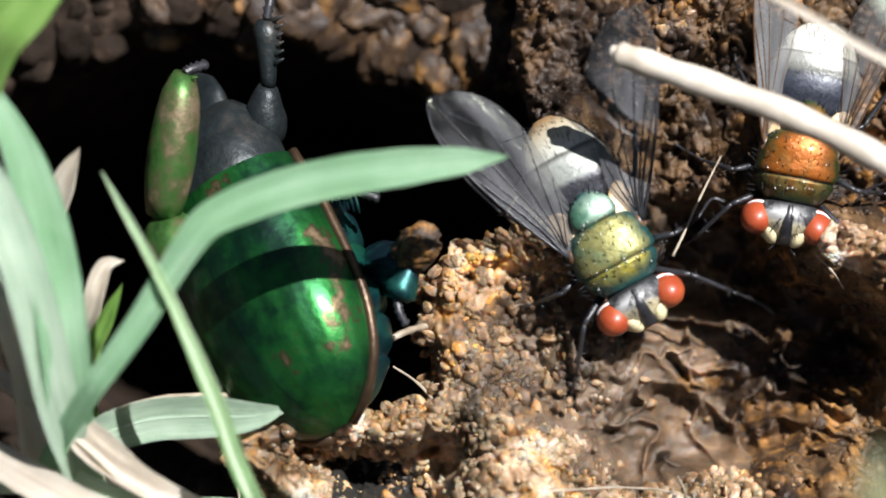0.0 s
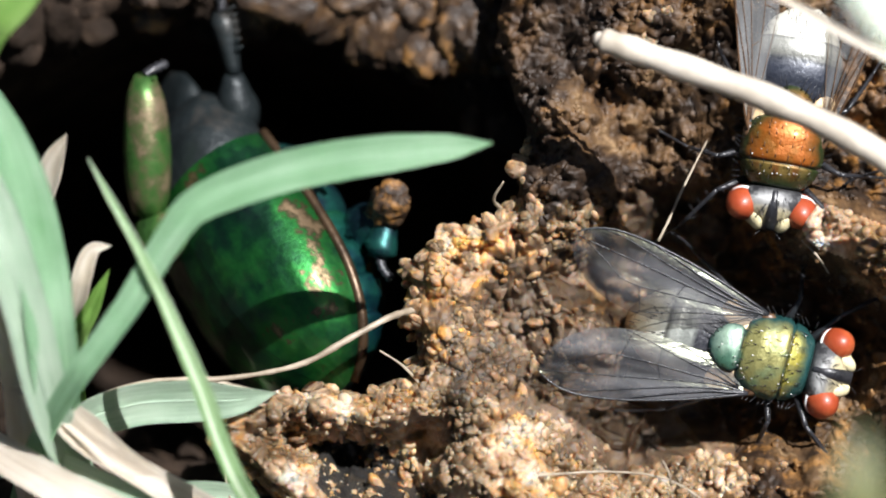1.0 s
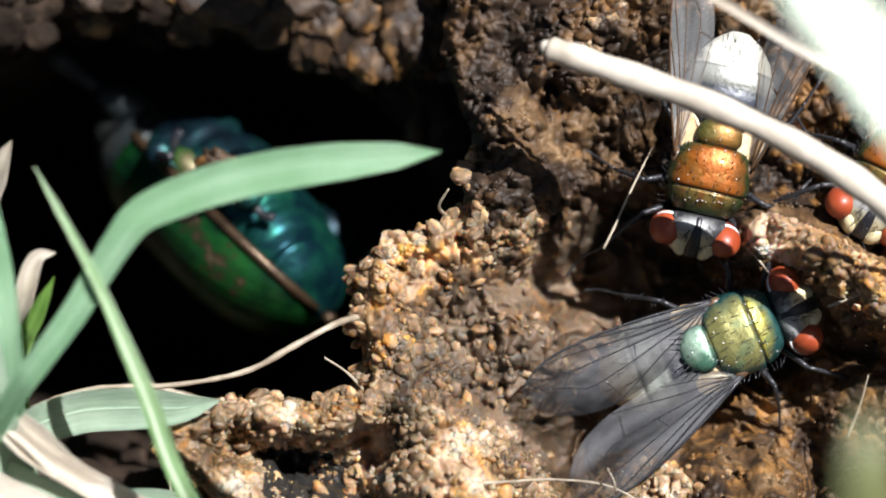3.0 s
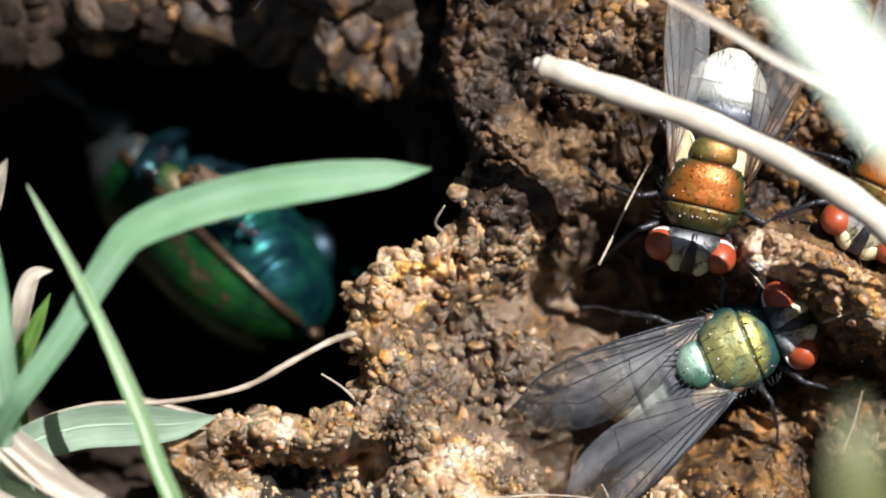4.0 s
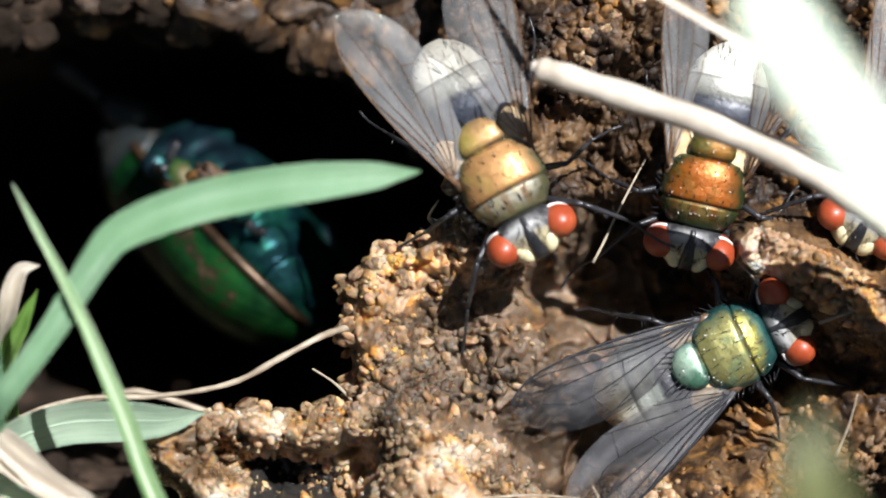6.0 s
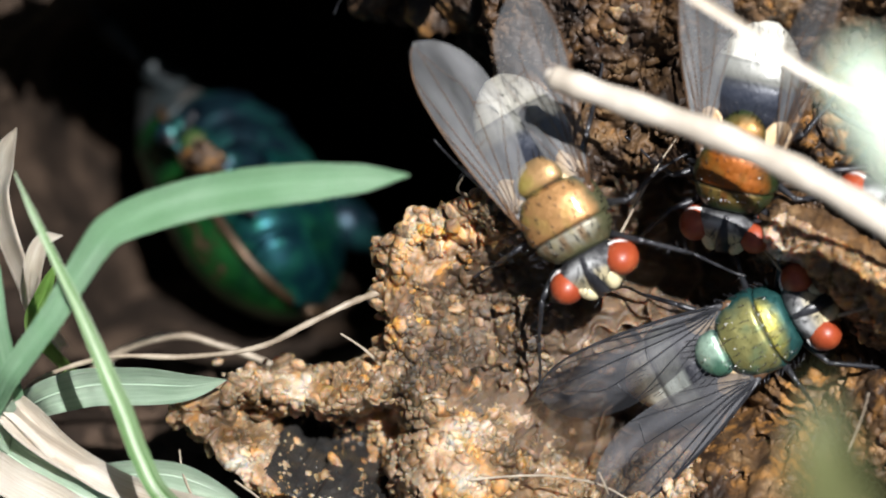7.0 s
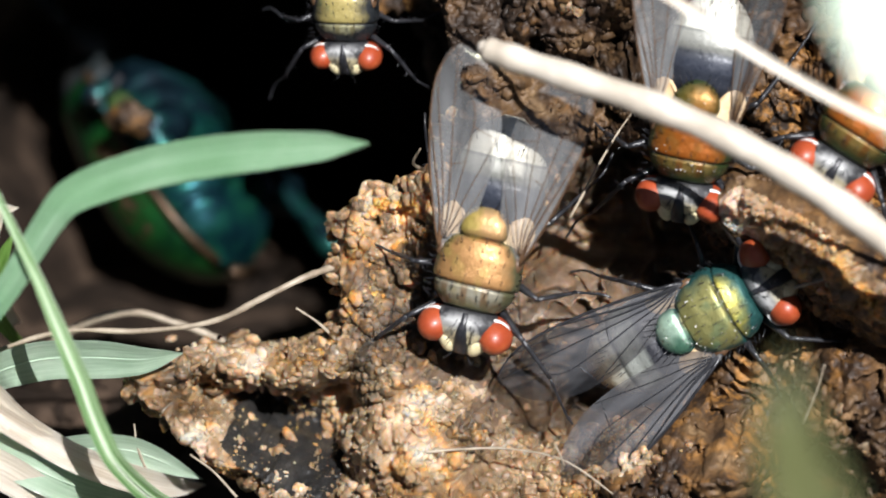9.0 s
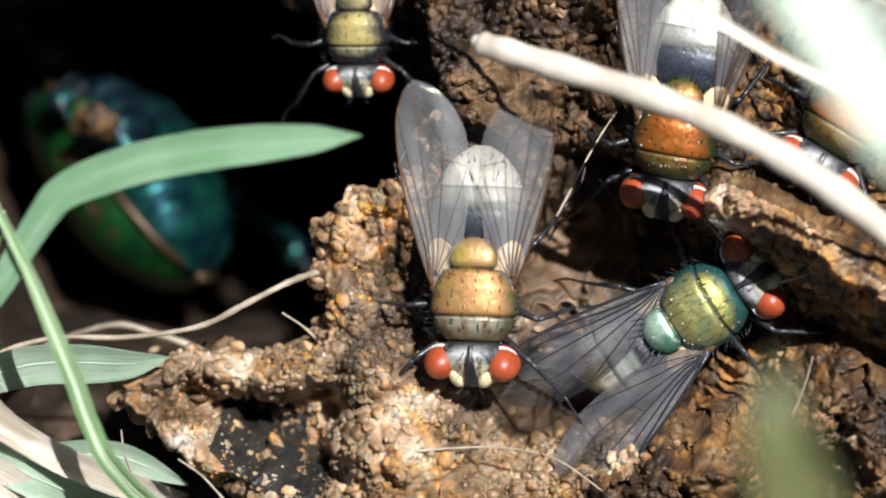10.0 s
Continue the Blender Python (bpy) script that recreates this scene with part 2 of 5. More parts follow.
def loft(stations, rings=30, n=28, groove=(), power=2.3, ripple=None):
    """A body along y: stations (y, half width, top, bottom), with grooves (y, width, depth) sunk all round."""
    bm = bmesh.new()
    rows = smooth_rows(stations, rings)
    verts = []
    for y, hw, top, bot in rows:
        sink = sum(d * math.exp(-((y - gy) / gw) ** 2) for gy, gw, d in groove)
        mid = (top + bot) / 2
        for j in range(n):
            a = 2 * math.pi * j / n
            ca, sa = math.cos(a), math.sin(a)
            r = (abs(ca) ** power + abs(sa) ** power) ** (-1 / power)
            hz = top - mid
            x, z = (hw - sink) * ca * r, mid + (hz - sink) * sa * r
            if ripple:
                x, z = ripple(x, y, z, a)
            verts.append(bm.verts.new((x * MM, y * MM, z * MM)))
    grid_faces(bm, verts, len(rows), n, True)
    bm.faces.new(verts[:n])
    bm.faces.new(verts[-n:][::-1])
    bmesh.ops.recalc_face_normals(bm, faces=bm.faces)
    return bm


def tube_into(bm, pts, radii, n=7):
    """A tapered, rounded rod through points (mm)."""
    pts = [Vector(p) for p in pts]
    if not hasattr(radii, "__len__"):
        radii = [radii] * len(pts)
    rings = []
    side = None
    for i, p in enumerate(pts):
        d = (pts[min(i + 1, len(pts) - 1)] - pts[max(i - 1, 0)]).normalized()
        ref = side if side is not None else (Vector((0, 0, 1)) if abs(d.z) < 0.9 else Vector((1, 0, 0)))
        a = (ref - d * ref.dot(d)).normalized()
        side = a
        b = d.cross(a)
        rings.append([bm.verts.new((p + (a * math.cos(2 * math.pi * k / n) + b * math.sin(2 * math.pi * k / n)) * radii[i]) * MM) for k in range(n)])
    for r0, r1 in zip(rings, rings[1:]):
        for k in range(n):
            bm.faces.new((r0[k], r0[(k + 1) % n], r1[(k + 1) % n], r1[k]))
    bm.faces.new(rings[0][::-1])
    bm.faces.new(rings[-1])


def curve(pts, m):
    """Smooth points through a few given ones (Catmull-Rom)."""
    p = [Vector(q) for q in pts]
    p = [p[0] * 2 - p[1]] + p + [p[-1] * 2 - p[-2]]
    out = []
    for i in range(m):
        t = i / (m - 1) * (len(p) - 3)
        k = min(int(t), len(p) - 4)
        f = t - k
        a, b, c, d = p[k:k + 4]
        out.append(0.5 * (2 * b + (c - a) * f + (2 * a - 5 * b + 4 * c - d) * f * f + (3 * b - a - 3 * c + d) * f ** 3))
    return out


def tube(pts, radii, n=7):
    bm = bmesh.new()
    tube_into(bm, pts, radii, n)
    return bm


def ellipsoid(c, r, seg=20, rings=14, turn=None):
    bm = bmesh.new()
    m = Matrix.Translation([x * MM for x in c]) @ (turn or Matrix()) @ Matrix.Diagonal((*[x * MM for x in r], 1))
    bmesh.ops.create_uvsphere(bm, u_segments=seg, v_segments=rings, radius=1, matrix=m)
    return bm


# value and cell noise on arrays
TAB = np.random.RandomState(7).rand(256, 256)
TAB2 = np.random.RandomState(8).rand(256, 256)


def vnoise(x, y):
    xi, yi = np.floor(x).astype(int), np.floor(y).astype(int)
    fx, fy = x - xi, y - yi
    fx, fy = fx * fx * (3 - 2 * fx), fy * fy * (3 - 2 * fy)
    g = lambda a, b: TAB[a & 255, b & 255]
    return (g(xi, yi) * (1 - fx) + g(xi + 1, yi) * fx) * (1 - fy) + (g(xi, yi + 1) * (1 - fx) + g(xi + 1, yi + 1) * fx) * fy


def fbm(x, y, octaves=4, gain=0.5):
    s, a = 0, 0.5
    for k in range(octaves):
        c, d = math.cos(0.6 * k) * 2 ** k, math.sin(0.6 * k) * 2 ** k
        s = s + a * (vnoise(x * c - y * d + 17.3 * k, x * d + y * c - 9.1 * k) - 0.5)
        a *= gain
    return s


def cells(x, y):
    """Distance to the nearest of scattered seeds, one a cell."""
    xi, yi = np.floor(x).astype(int), np.floor(y).astype(int)
    best = np.full(x.shape, 9.0)
    for i in (-1, 0, 1):
        for j in (-1, 0, 1):
            cx, cy = xi + i, yi + j
            dx = cx + 0.15 + 0.7 * TAB[cx & 255, cy & 255] - x
            dy = cy + 0.15 + 0.7 * TAB2[cx & 255, cy & 255] - y
            best = np.minimum(best, dx * dx + dy * dy)
    return np.sqrt(best)


def grains(x, y):
    """Rounded grains packed side by side, with creases between them: 0 in a crease, 1 on top."""
    xi, yi = np.floor(x).astype(int), np.floor(y).astype(int)
    best = np.zeros(x.shape)
    for i in (-1, 0, 1):
        for j in (-1, 0, 1):
            cx, cy = xi + i, yi + j
            dx = cx + 0.1 + 0.8 * TAB[cx & 255, cy & 255] - x
            dy = cy + 0.1 + 0.8 * TAB2[cx & 255, cy & 255] - y
            r = 0.55 + 0.4 * TAB[(cx + 91) & 255, (cy + 37) & 255]
            best = np.maximum(best, r * np.sqrt(np.maximum(0, 1 - (dx * dx + dy * dy) / (r * r))))
    return best


def sstep(a, b, x):
    t = np.clip((x - a) / (b - a), 0, 1)
    return t * t * (3 - 2 * t)


def along(line, u, v):
    """Distance to a polyline of (u, v, h) and the height h at the nearest place."""
    dist, high = np.full(u.shape, 1e9), np.zeros(u.shape)
    for (u0, v0, h0), (u1, v1, h1) in zip(line, line[1:]):
        du, dv = u1 - u0, v1 - v0
        f = np.clip(((u - u0) * du + (v - v0) * dv) / (du * du + dv * dv), 0, 1)
        d = np.hypot(u - u0 - f * du, v - v0 - f * dv)
        near = d < dist
        dist, high = np.where(near, d, dist), np.where(near, h0 + f * (h1 - h0), high)
    return dist, high


def inside(poly, u, v):
    """Signed distance to a polygon's edge, positive within."""
    d, _ = along([(*p, 0) for p in poly + poly[:1]], u, v)
    odd = np.zeros(u.shape, bool)
    for (u0, v0), (u1, v1) in zip(poly, poly[1:] + poly[:1]):
        cross = ((v0 > v) != (v1 > v)) & (u < (u1 - u0) * (v - v0) / ((v1 - v0) or 1e-9) + u0)
        odd ^= cross
    return np.where(odd, d, -d)


def sheet_object(name, P, nu, nv, material, m):
    """A height-field mesh from an array of points (metres)."""
    me = bpy.data.meshes.new(name)
    a = np.arange(nu * nv).reshape(nu, nv)
    quads = np.stack([a[:-1, :-1], a[1:, :-1], a[1:, 1:], a[:-1, 1:]], -1).reshape(-1, 4)
    me.from_pydata(P.reshape(-1, 3).tolist(), [], quads.tolist())
    me.polygons.foreach_set("use_smooth", np.ones(len(me.polygons), bool))
    me.materials.append(material)
    ob = new(name, me)
    ob.matrix_world = m
    return ob


# ---- ground: one sheet of soil with the beetle's burrow in it ----


def ground_height(u, v):
    w = -9.5 + 2.2 * fbm(u / 7, v / 7, 5) + 1.2 * fbm(u / 1.8, v / 1.8, 4)
    w = w + 0.8 * sstep(7.6, 10.8, v + 5.0 * fbm(u / 3.4, v / 3.4, 3) + 0.05 * u)
    w = w + 3.0 * sstep(-8.2, -10.5, v)
    e = np.hypot((u + 12.0 + 2.5 * fbm(u / 4, v / 4)) / 12.6, (v - 0.8 + 2.5 * fbm(u / 4 + 9, v / 4)) / 8.9)
    return w - 46 * sstep(1.12, 0.66, e)


def spread(fine, step, far, growth=1.25):
    a = list(np.arange(0, fine + step / 2, step))
    d = step
    while a[-1] < far:
        d *= growth
        a.append(a[-1] + d)
    a = np.array(a)
    return np.concatenate([-a[:0:-1], a])


gu, gv = spread(26, 0.2, 60000), spread(19, 0.2, 60000)
U, V = np.meshgrid(gu, gv, indexing="ij")
fade = np.exp(-(np.maximum(0, np.hypot(U, V) - 45) / 60) ** 2)
H = np.where(fade > 0.01, ground_height(U, V), -5.5) * fade - 5.5 * (1 - fade)
c30, s30 = math.cos(radians(30)), math.sin(radians(30))
rise = 60 * np.tanh(V / 60) * s30
G = np.stack([U, V * c30 - H * s30 * fade, rise + H * c30 + 20], -1) * MM
ground = sheet_object("ground", G, len(gu), len(gv), SOIL, Matrix())
tagged(ground, "dark brown crumbly soil with a deep burrow", "soil", kind="structure")

# ---- dung: a fibrous, granular cake round the burrow ----
RIDGES = [
    ([(1.7, 13, -4.6), (1.4, 8, -4.0), (2.4, 5.0, -2.6), (2.6, 3.3, -1.6), (0.2, 0.5, -2.0), (-2.2, -0.2, -2.2)], 1.7),
    ([(-2.2, -0.2, -2.2), (-2.2, -2.8, -1.7), (-2.0, -5.2, -1.1), (-0.2, -6.7, 0.2), (0.3, -8.5, 2.5), (1, -12, 3.2)], 1.6),
    ([(-11, -6.9, 1.0), (-7.5, -6.2, 0.2), (-4.5, -6.4, -0.3), (-2.4, -5.6, -0.8)], 0.8),
    ([(-10.6, -7.4, 1.2), (-7.5, -9.6, 1.0), (-4, -11, 1.6), (0, -12, 3)], 0.8),
    ([(1, -11.0, 2.6), (5, -10.9, -0.6), (9, -10.2, -0.6), (13, -9.6, 0.6)], 1.2),
    ([(13.2, 1.2, -1.2), (15.5, 0.3, -0.7), (18, -1.6, -0.5), (22, -4, -0.4)], 1.2),
    ([(18, -6.5, -1.0), (21, -9, -0.5), (20, -13, 0)], 1.8),
    ([(5, 9, -2.6), (9, 11, -2.4), (16, 12, -2.6)], 1.8),
]
EDGE = [(0.6, 16), (-0.2, 8.6), (1.0, 5.2), (0.6, 2.0), (-2.4, 0.7), (-3.9, -0.4), (-3.6, -2.6), (-3.3, -5.0), (-5.2, -5.6), (-8.2, -5.5), (-11.4, -6.3), (-11.5, -7.4),
        (-9.2, -9.2), (-6.6, -11.6), (-4, -15), (0, -19), (30, -19), (30, 18), (10, 19)]


def edge_depth(u, v):
    return inside(EDGE, u + 0.5 * fbm(u / 0.9, v / 0.9, 3), v + 0.5 * fbm(u / 0.9 + 6, v / 0.9, 3))


def dung_height(u, v):
    wob = 0.9 * fbm(u / 2.1, v / 2.1, 4)
    w = -4.4 - 0.04 * v + 1.4 * fbm(u / 4, v / 4, 3)
    w = w - 8.0 * np.exp(-(np.hypot((u - 7.2 + 2 * wob) / 4.4, (v - 0.3 + 1.2 * wob) / 2.3)) ** 4) - 2.0 * np.exp(-(np.hypot((u - 12.3) / 4.2, (v + 3.0 + wob) / 2.2)) ** 4) + 1.7 * np.exp(-((u - 2.6) / 2.0) ** 2 - ((v + 3.8) / 2.6) ** 2)
    w = w - 3.2 * np.exp(-(np.hypot((u - 15.6) / 3.0, (v + 3.4 + wob) / 1.8)) ** 4) + 1.3 * sstep(2.5, 6, v) * fbm(u / 1.9 + 8, v / 1.9, 4) * 2
    w = w - 2.6 * np.exp(-((u - 8.8) / 3.0) ** 2 - ((v + 6.6) / 2.0) ** 2)
    crest = np.full(u.shape, -9.0)
    for line, wide in RIDGES:
        d, h = along(line, u, v)
        crest = np.maximum(crest, h - 1.3 * (np.maximum(0, d + wob * 0.8) / wide) ** 1.7)
    k = 0.6
    w = np.maximum(w, crest) + k * np.exp(-np.abs(w - crest) / k) * 0.35
    gran = 0.22 + 0.78 * np.maximum(sstep(-4.6, -2.8, w + 1.5 * fbm(u / 1.5 + 4, v / 1.5, 3)), np.maximum(sstep(0.6, 2.6, v), sstep(4.4, 2.6, u)))
    # folds in the smooth hollow, grains on the crests
    bend = 2.6 * fbm(u / 1.7, v / 1.7, 3)
    fold = 1 - np.abs(2 * vnoise(1.0 * u - 0.55 * v + bend + 3, 0.5 * u + 1.15 * v + 2.6 * fbm(u / 1.9 + 5, v / 1.9, 3)) - 1)
    w = w + (1 - gran) * (1.25 * (fold ** 1.8 - 0.4) + 0.2 * fbm(u / 0.7, v / 0.7, 3, 0.5))
    a, b = u + 0.7 * fbm(u / 0.7, v / 0.7, 4, 0.45), v + 0.7 * fbm(u / 0.7 + 11, v / 0.7, 4, 0.45)
    hollow = sstep(0.06, 0.30, fbm(a / 1.1 + 40, b / 1.1, 4, 0.6))
    w = w + gran * (2.0 * fbm(a / 1.5, b / 1.5, 6, 0.50) + 0.5 * grains(a / 0.95 + 9, b / 0.95) + 0.42 * grains(a / 0.5, b / 0.5) + 0.24 * grains(a / 0.27 + 5, b / 0.27) - 0.9 * hollow)
    w = w + (0.3 + 0.7 * gran) * 0.075 * grains(a / 0.17, b / 0.17 + 3)
    s = edge_depth(u, v)
    w = w - 0.9 * sstep(0.7, 0.0, s) - 75 * sstep(0.1, -1.8, s)
    return np.minimum(w, 4.2)


du = np.arange(-14.5, 26.01, 0.072)
dv = np.arange(-14.5, 15.01, 0.072)
U, V = np.meshgrid(du, dv, indexing="ij")
W = dung_height(U, V)
W[[0, -1], :] = -16
W[:, [0, -1]] = -16
# below the lip the wall leans back under the cake
S = edge_depth(U, V)
for _ in range(6):
    S[1:-1, 1:-1] = (S[:-2, 1:-1] + S[2:, 1:-1] + S[1:-1, :-2] + S[1:-1, 2:]) / 4
back = 27 * sstep(0.06, -1.7, S)
gu_, gv_ = np.gradient(S, 0.072)
size = np.maximum(np.hypot(gu_, gv_), 0.3)
# round the tongue it all leans the same way, under the cake
tng = sstep(-3.0, -4.5, U) * sstep(-4.5, -5.4, V)
lean_u, lean_v = (1 - tng) * gu_ / size + tng * 0.5, (1 - tng) * gv_ / size - tng * 0.85
dung = sheet_object("dung_cake", np.stack([U + back * lean_u, V + back * lean_v, W], -1) * MM, len(du), len(dv), DUNG, BANK)
dung.data.materials.append(DUNG_DARK)
# the flat of the tongue has dried nearly black
fu, fv = (U[:-1, :-1] + 0.036).ravel(), (V[:-1, :-1] + 0.036).ravel()
TONGUE = [(-7.4, -7.8), (-5.4, -7.3), (-3.4, -8.2), (-2.3, -9.7), (-2.8, -11.3), (-6.0, -10.4), (-7.0, -9.3)]
black = inside(TONGUE, fu + 1.2 * fbm(fu / 1.1, fv / 1.1), fv + 1.2 * fbm(fu / 1.1 + 5, fv / 1.1)) > 0
dung.data.materials.append(DUNG_OLD_SHADED)
# far side older and browner, in patches; the right part browned to imitate shade
brown = (np.maximum(fv - 2.6 - 0.12 * fu, 0.8 * (fu - 8.5)) + 6.5 * fbm(fu / 2.2, fv / 2.2, 5, 0.6) > 0) & ~black & (along(RIDGES[5][0], fu, fv)[0] > 0.9)
dung.data.materials.append(DUNG_WET_SHADED)
fw = W[:-1, :-1].ravel()
MID = [(-2.6, -2.2), (-0.6, -0.6), (2.5, 0.8), (8, 0.5), (9, -3), (8, -8.6), (4.2, -9.0), (1.8, -6.8), (-0.6, -5.6), (-3.0, -5.4)]
# moist hollow and middle of the cake, darkened in place of the shade there
wet = (fw + 2.2 * fbm(fu / 1.6 + 3, fv / 1.6, 4) < -3.4) & (fu > 2.5)
wet |= inside(MID, fu + 2.4 * fbm(fu / 1.3, fv / 1.3, 5, 0.6), fv + 2.4 * fbm(fu / 1.3 + 7, fv / 1.3, 5, 0.6)) > 0.2
wet &= ~black & ~brown
dung.data.polygons.foreach_set("material_index", (black + 2 * brown + 3 * wet).astype(np.int32))
tagged(dung, "moist ochre-brown granular dung cake broken open round a burrow", "dung")


def surface(u, v):
    a, b = np.array([u], float), np.array([v], float)
    return float(max(dung_height(a, b)[0], ground_height(a, b)[0]))


# loose crumbs pressed onto the crests and the rim
rng = random.Random(3)
ico = bmesh.new()
bmesh.ops.create_icosphere(ico, subdivisions=3, radius=1)
IV = np.array([v.co[:] for v in ico.verts])
IF = np.array([[v.index for v in f.verts] for f in ico.faces])
ico.free()
ico = bmesh.new()
bmesh.ops.create_icosphere(ico, subdivisions=4, radius=1)
JV = np.array([v.co[:] for v in ico.verts])
JF = np.array([[v.index for v in f.verts] for f in ico.faces])
ico.free()


def knobbly(P, seed, coarse=0.9, fine=0.0):
    """Pushes the points of a ball in and out into an uneven nugget."""
    x, y, z = P.T
    k = seed * 3.7
    n = fbm(x * 1.3 + z * 0.9 + k, y * 1.3 - z * 1.1 + k, 3) + fbm(y * 1.7 - x * 0.6 + k + 31, z * 1.7 + x * 0.5 + k, 3)
    r = 1 + coarse * n
    if fine:
        r = r + fine * (0.5 - cells(x * 3.1 + z * 1.7 + k, y * 3.1 - z * 2.1 + k)) + fine * 0.5 * (0.5 - cells(x * 6.3 - z * 3.1 + k, y * 6.3 + z * 4.1 + k))
    return P * r[:, None]


NUGGETS = [knobbly(IV, k + 1, 0.9, 0.25) for k in range(24)]


def crumbs(name, places, material, label, category, seed):
    rs = np.random.RandomState(seed)
    vs, fs = [], []
    for k, (u, v, w, r) in enumerate(places):
        sc = r * (0.7 + 0.6 * rs.rand(3))
        q = NUGGETS[k % 24] * sc * (1, 0.85, 0.6)
        a, b = rs.rand(2) * 6.28
        rz = np.array([[math.cos(a), -math.sin(a), 0], [math.sin(a), math.cos(a), 0], [0, 0, 1]])
        rx = np.array([[1, 0, 0], [0, math.cos(b), -math.sin(b)], [0, math.sin(b), math.cos(b)]])
        vs.append(q @ (rz @ rx).T + (u, v, w))
        fs.append(IF + k * len(IV))
    me = bpy.data.meshes.new(name)
    me.from_pydata((np.concatenate(vs) * MM).tolist(), [], np.concatenate(fs).tolist())
    me.polygons.foreach_set("use_smooth", np.ones(len(me.polygons), bool))
    me.materials.append(material)
    ob = new(name, me)
    ob.matrix_world = BANK
    return tagged(ob, label, category, kind="stuff")


cu, cv = np.array([rng.uniform(-12, 24) for _ in range(9000)]), np.array([rng.uniform(-13, 13) for _ in range(9000)])
cw = dung_height(cu, cv)
fresh = np.maximum(cv - 2.6 - 0.12 * cu, 0.42 * (cu - 9.5)) + 6.5 * fbm(cu / 2.2, cv / 2.2, 5, 0.6) < 0
keep = fresh & (inside(EDGE, cu, cv) > -0.15) & ((cw > -3.2) | (np.array([rng.random() for _ in cu]) < 0.10))
places = [(u, v, w + 0.02, min(0.3, 0.07 + 0.06 * rng.expovariate(1))) for u, v, w in zip(cu[keep], cv[keep], cw[keep])][:800]
crumbs("dung_crumbs", places, DUNG, "ochre and orange dung crumbs stuck to the cake", "crumbs", 5)
tu = np.array([rng.uniform(-10.5, -2.5) for _ in range(1800)])
tv = np.array([rng.uniform(-11, -6.8) for _ in range(1800)])
tw = dung_height(tu, tv)
ok = (inside(TONGUE, tu, tv) > -0.2) & (fbm(tu / 0.8, tv / 0.8, 3) > -0.02)
crumbs("dry_specks", [(u, v, w, min(0.15, 0.02 + 0.03 * rng.expovariate(1))) for u, v, w in zip(tu[ok], tv[ok], tw[ok])][:260], DUNG, "pale dry specks scattered on the blackened dung", "crumbs", 6)
su = np.array([rng.uniform(-24, 2) for _ in range(700)])
sv = np.array([rng.uniform(-13, 17) for _ in range(700)])
sw = ground_height(su, sv)
ok = sw > -12
CLOD_MESHES = []
for k in range(8):
    me = bpy.data.meshes.new("clod")
    me.from_pydata((NUGGETS[k] * (MM, 0.85 * MM, 0.6 * MM)).tolist(), [], IF.tolist())
    me.polygons.foreach_set("use_smooth", np.ones(len(me.polygons), bool))
    me.materials.append(SOIL)
    CLOD_MESHES.append(me)
for k, (u, v, w) in enumerate(zip(su[ok], sv[ok], sw[ok])):
    clod = new("clod", CLOD_MESHES[k % 8])
    clod.parent = ground
    r = min(1.6, 0.2 + 0.4 * rng.expovariate(1))
    clod.matrix_world = BANK @ pose(u * MM, v * MM, w * MM, rng.uniform(-40, 40), rng.uniform(-40, 40), rng.uniform(0, 360)) @ Matrix.Diagonal((r, r * rng.uniform(0.7, 1.2), r, 1))


# single grains that the cake is made of, bedded in its surface
ico = bmesh.new()
bmesh.ops.create_icosphere(ico, subdivisions=2, radius=1)
GV = np.array([v.co[:] for v in ico.verts])
GF = np.array([[v.index for v in f.verts] for f in ico.faces])
ico.free()
GRAINS = [knobbly(GV, k + 61, 1.3, 0.14) for k in range(16)]


def bed_grains(name, mask, count, size, material, label, seed):
    """Grains on the faces of the cake picked by mask, more on larger faces."""
    rs = np.random.RandomState(seed)
    Q = np.stack([U + back * lean_u, V + back * lean_v, W], -1)
    d1, d2 = (Q[1:, 1:] - Q[:-1, :-1]).reshape(-1, 3), (Q[:-1, 1:] - Q[1:, :-1]).reshape(-1, 3)
    normal = np.cross(d1, d2)
    area = np.linalg.norm(normal, axis=1)
    normal = normal / area[:, None]
    weight = np.where(mask, np.minimum(area, 0.03), 0)
    pick = rs.choice(len(weight), count, p=weight / weight.sum())
    at = ((Q[1:, 1:] + Q[:-1, :-1]) / 2).reshape(-1, 3)[pick]
    r = size * (0.4 + 1.2 * rs.rand(count) ** 3)
    scale = r[:, None] * (0.5 + 0.8 * rs.rand(count, 3))
    turn = np.linalg.qr(rs.randn(count, 3, 3))[0]
    shapes = np.stack(GRAINS)[rs.randint(0, 16, count)] * scale[:, None, :]
    verts = np.einsum("nij,nkj->nki", turn, shapes) + (at + normal[pick] * (-0.12 * r)[:, None])[:, None, :]
    faces = GF[None] + (np.arange(count) * len(GV))[:, None, None]
    me = bpy.data.meshes.new(name)
    me.from_pydata((verts.reshape(-1, 3) * MM).tolist(), [], faces.reshape(-1, 3).tolist())
    me.polygons.foreach_set("use_smooth", np.ones(len(me.polygons), bool))
    me.materials.append(material)
    ob = new(name, me)
    ob.matrix_world = BANK
    return tagged(ob, label, "dung", kind="stuff")


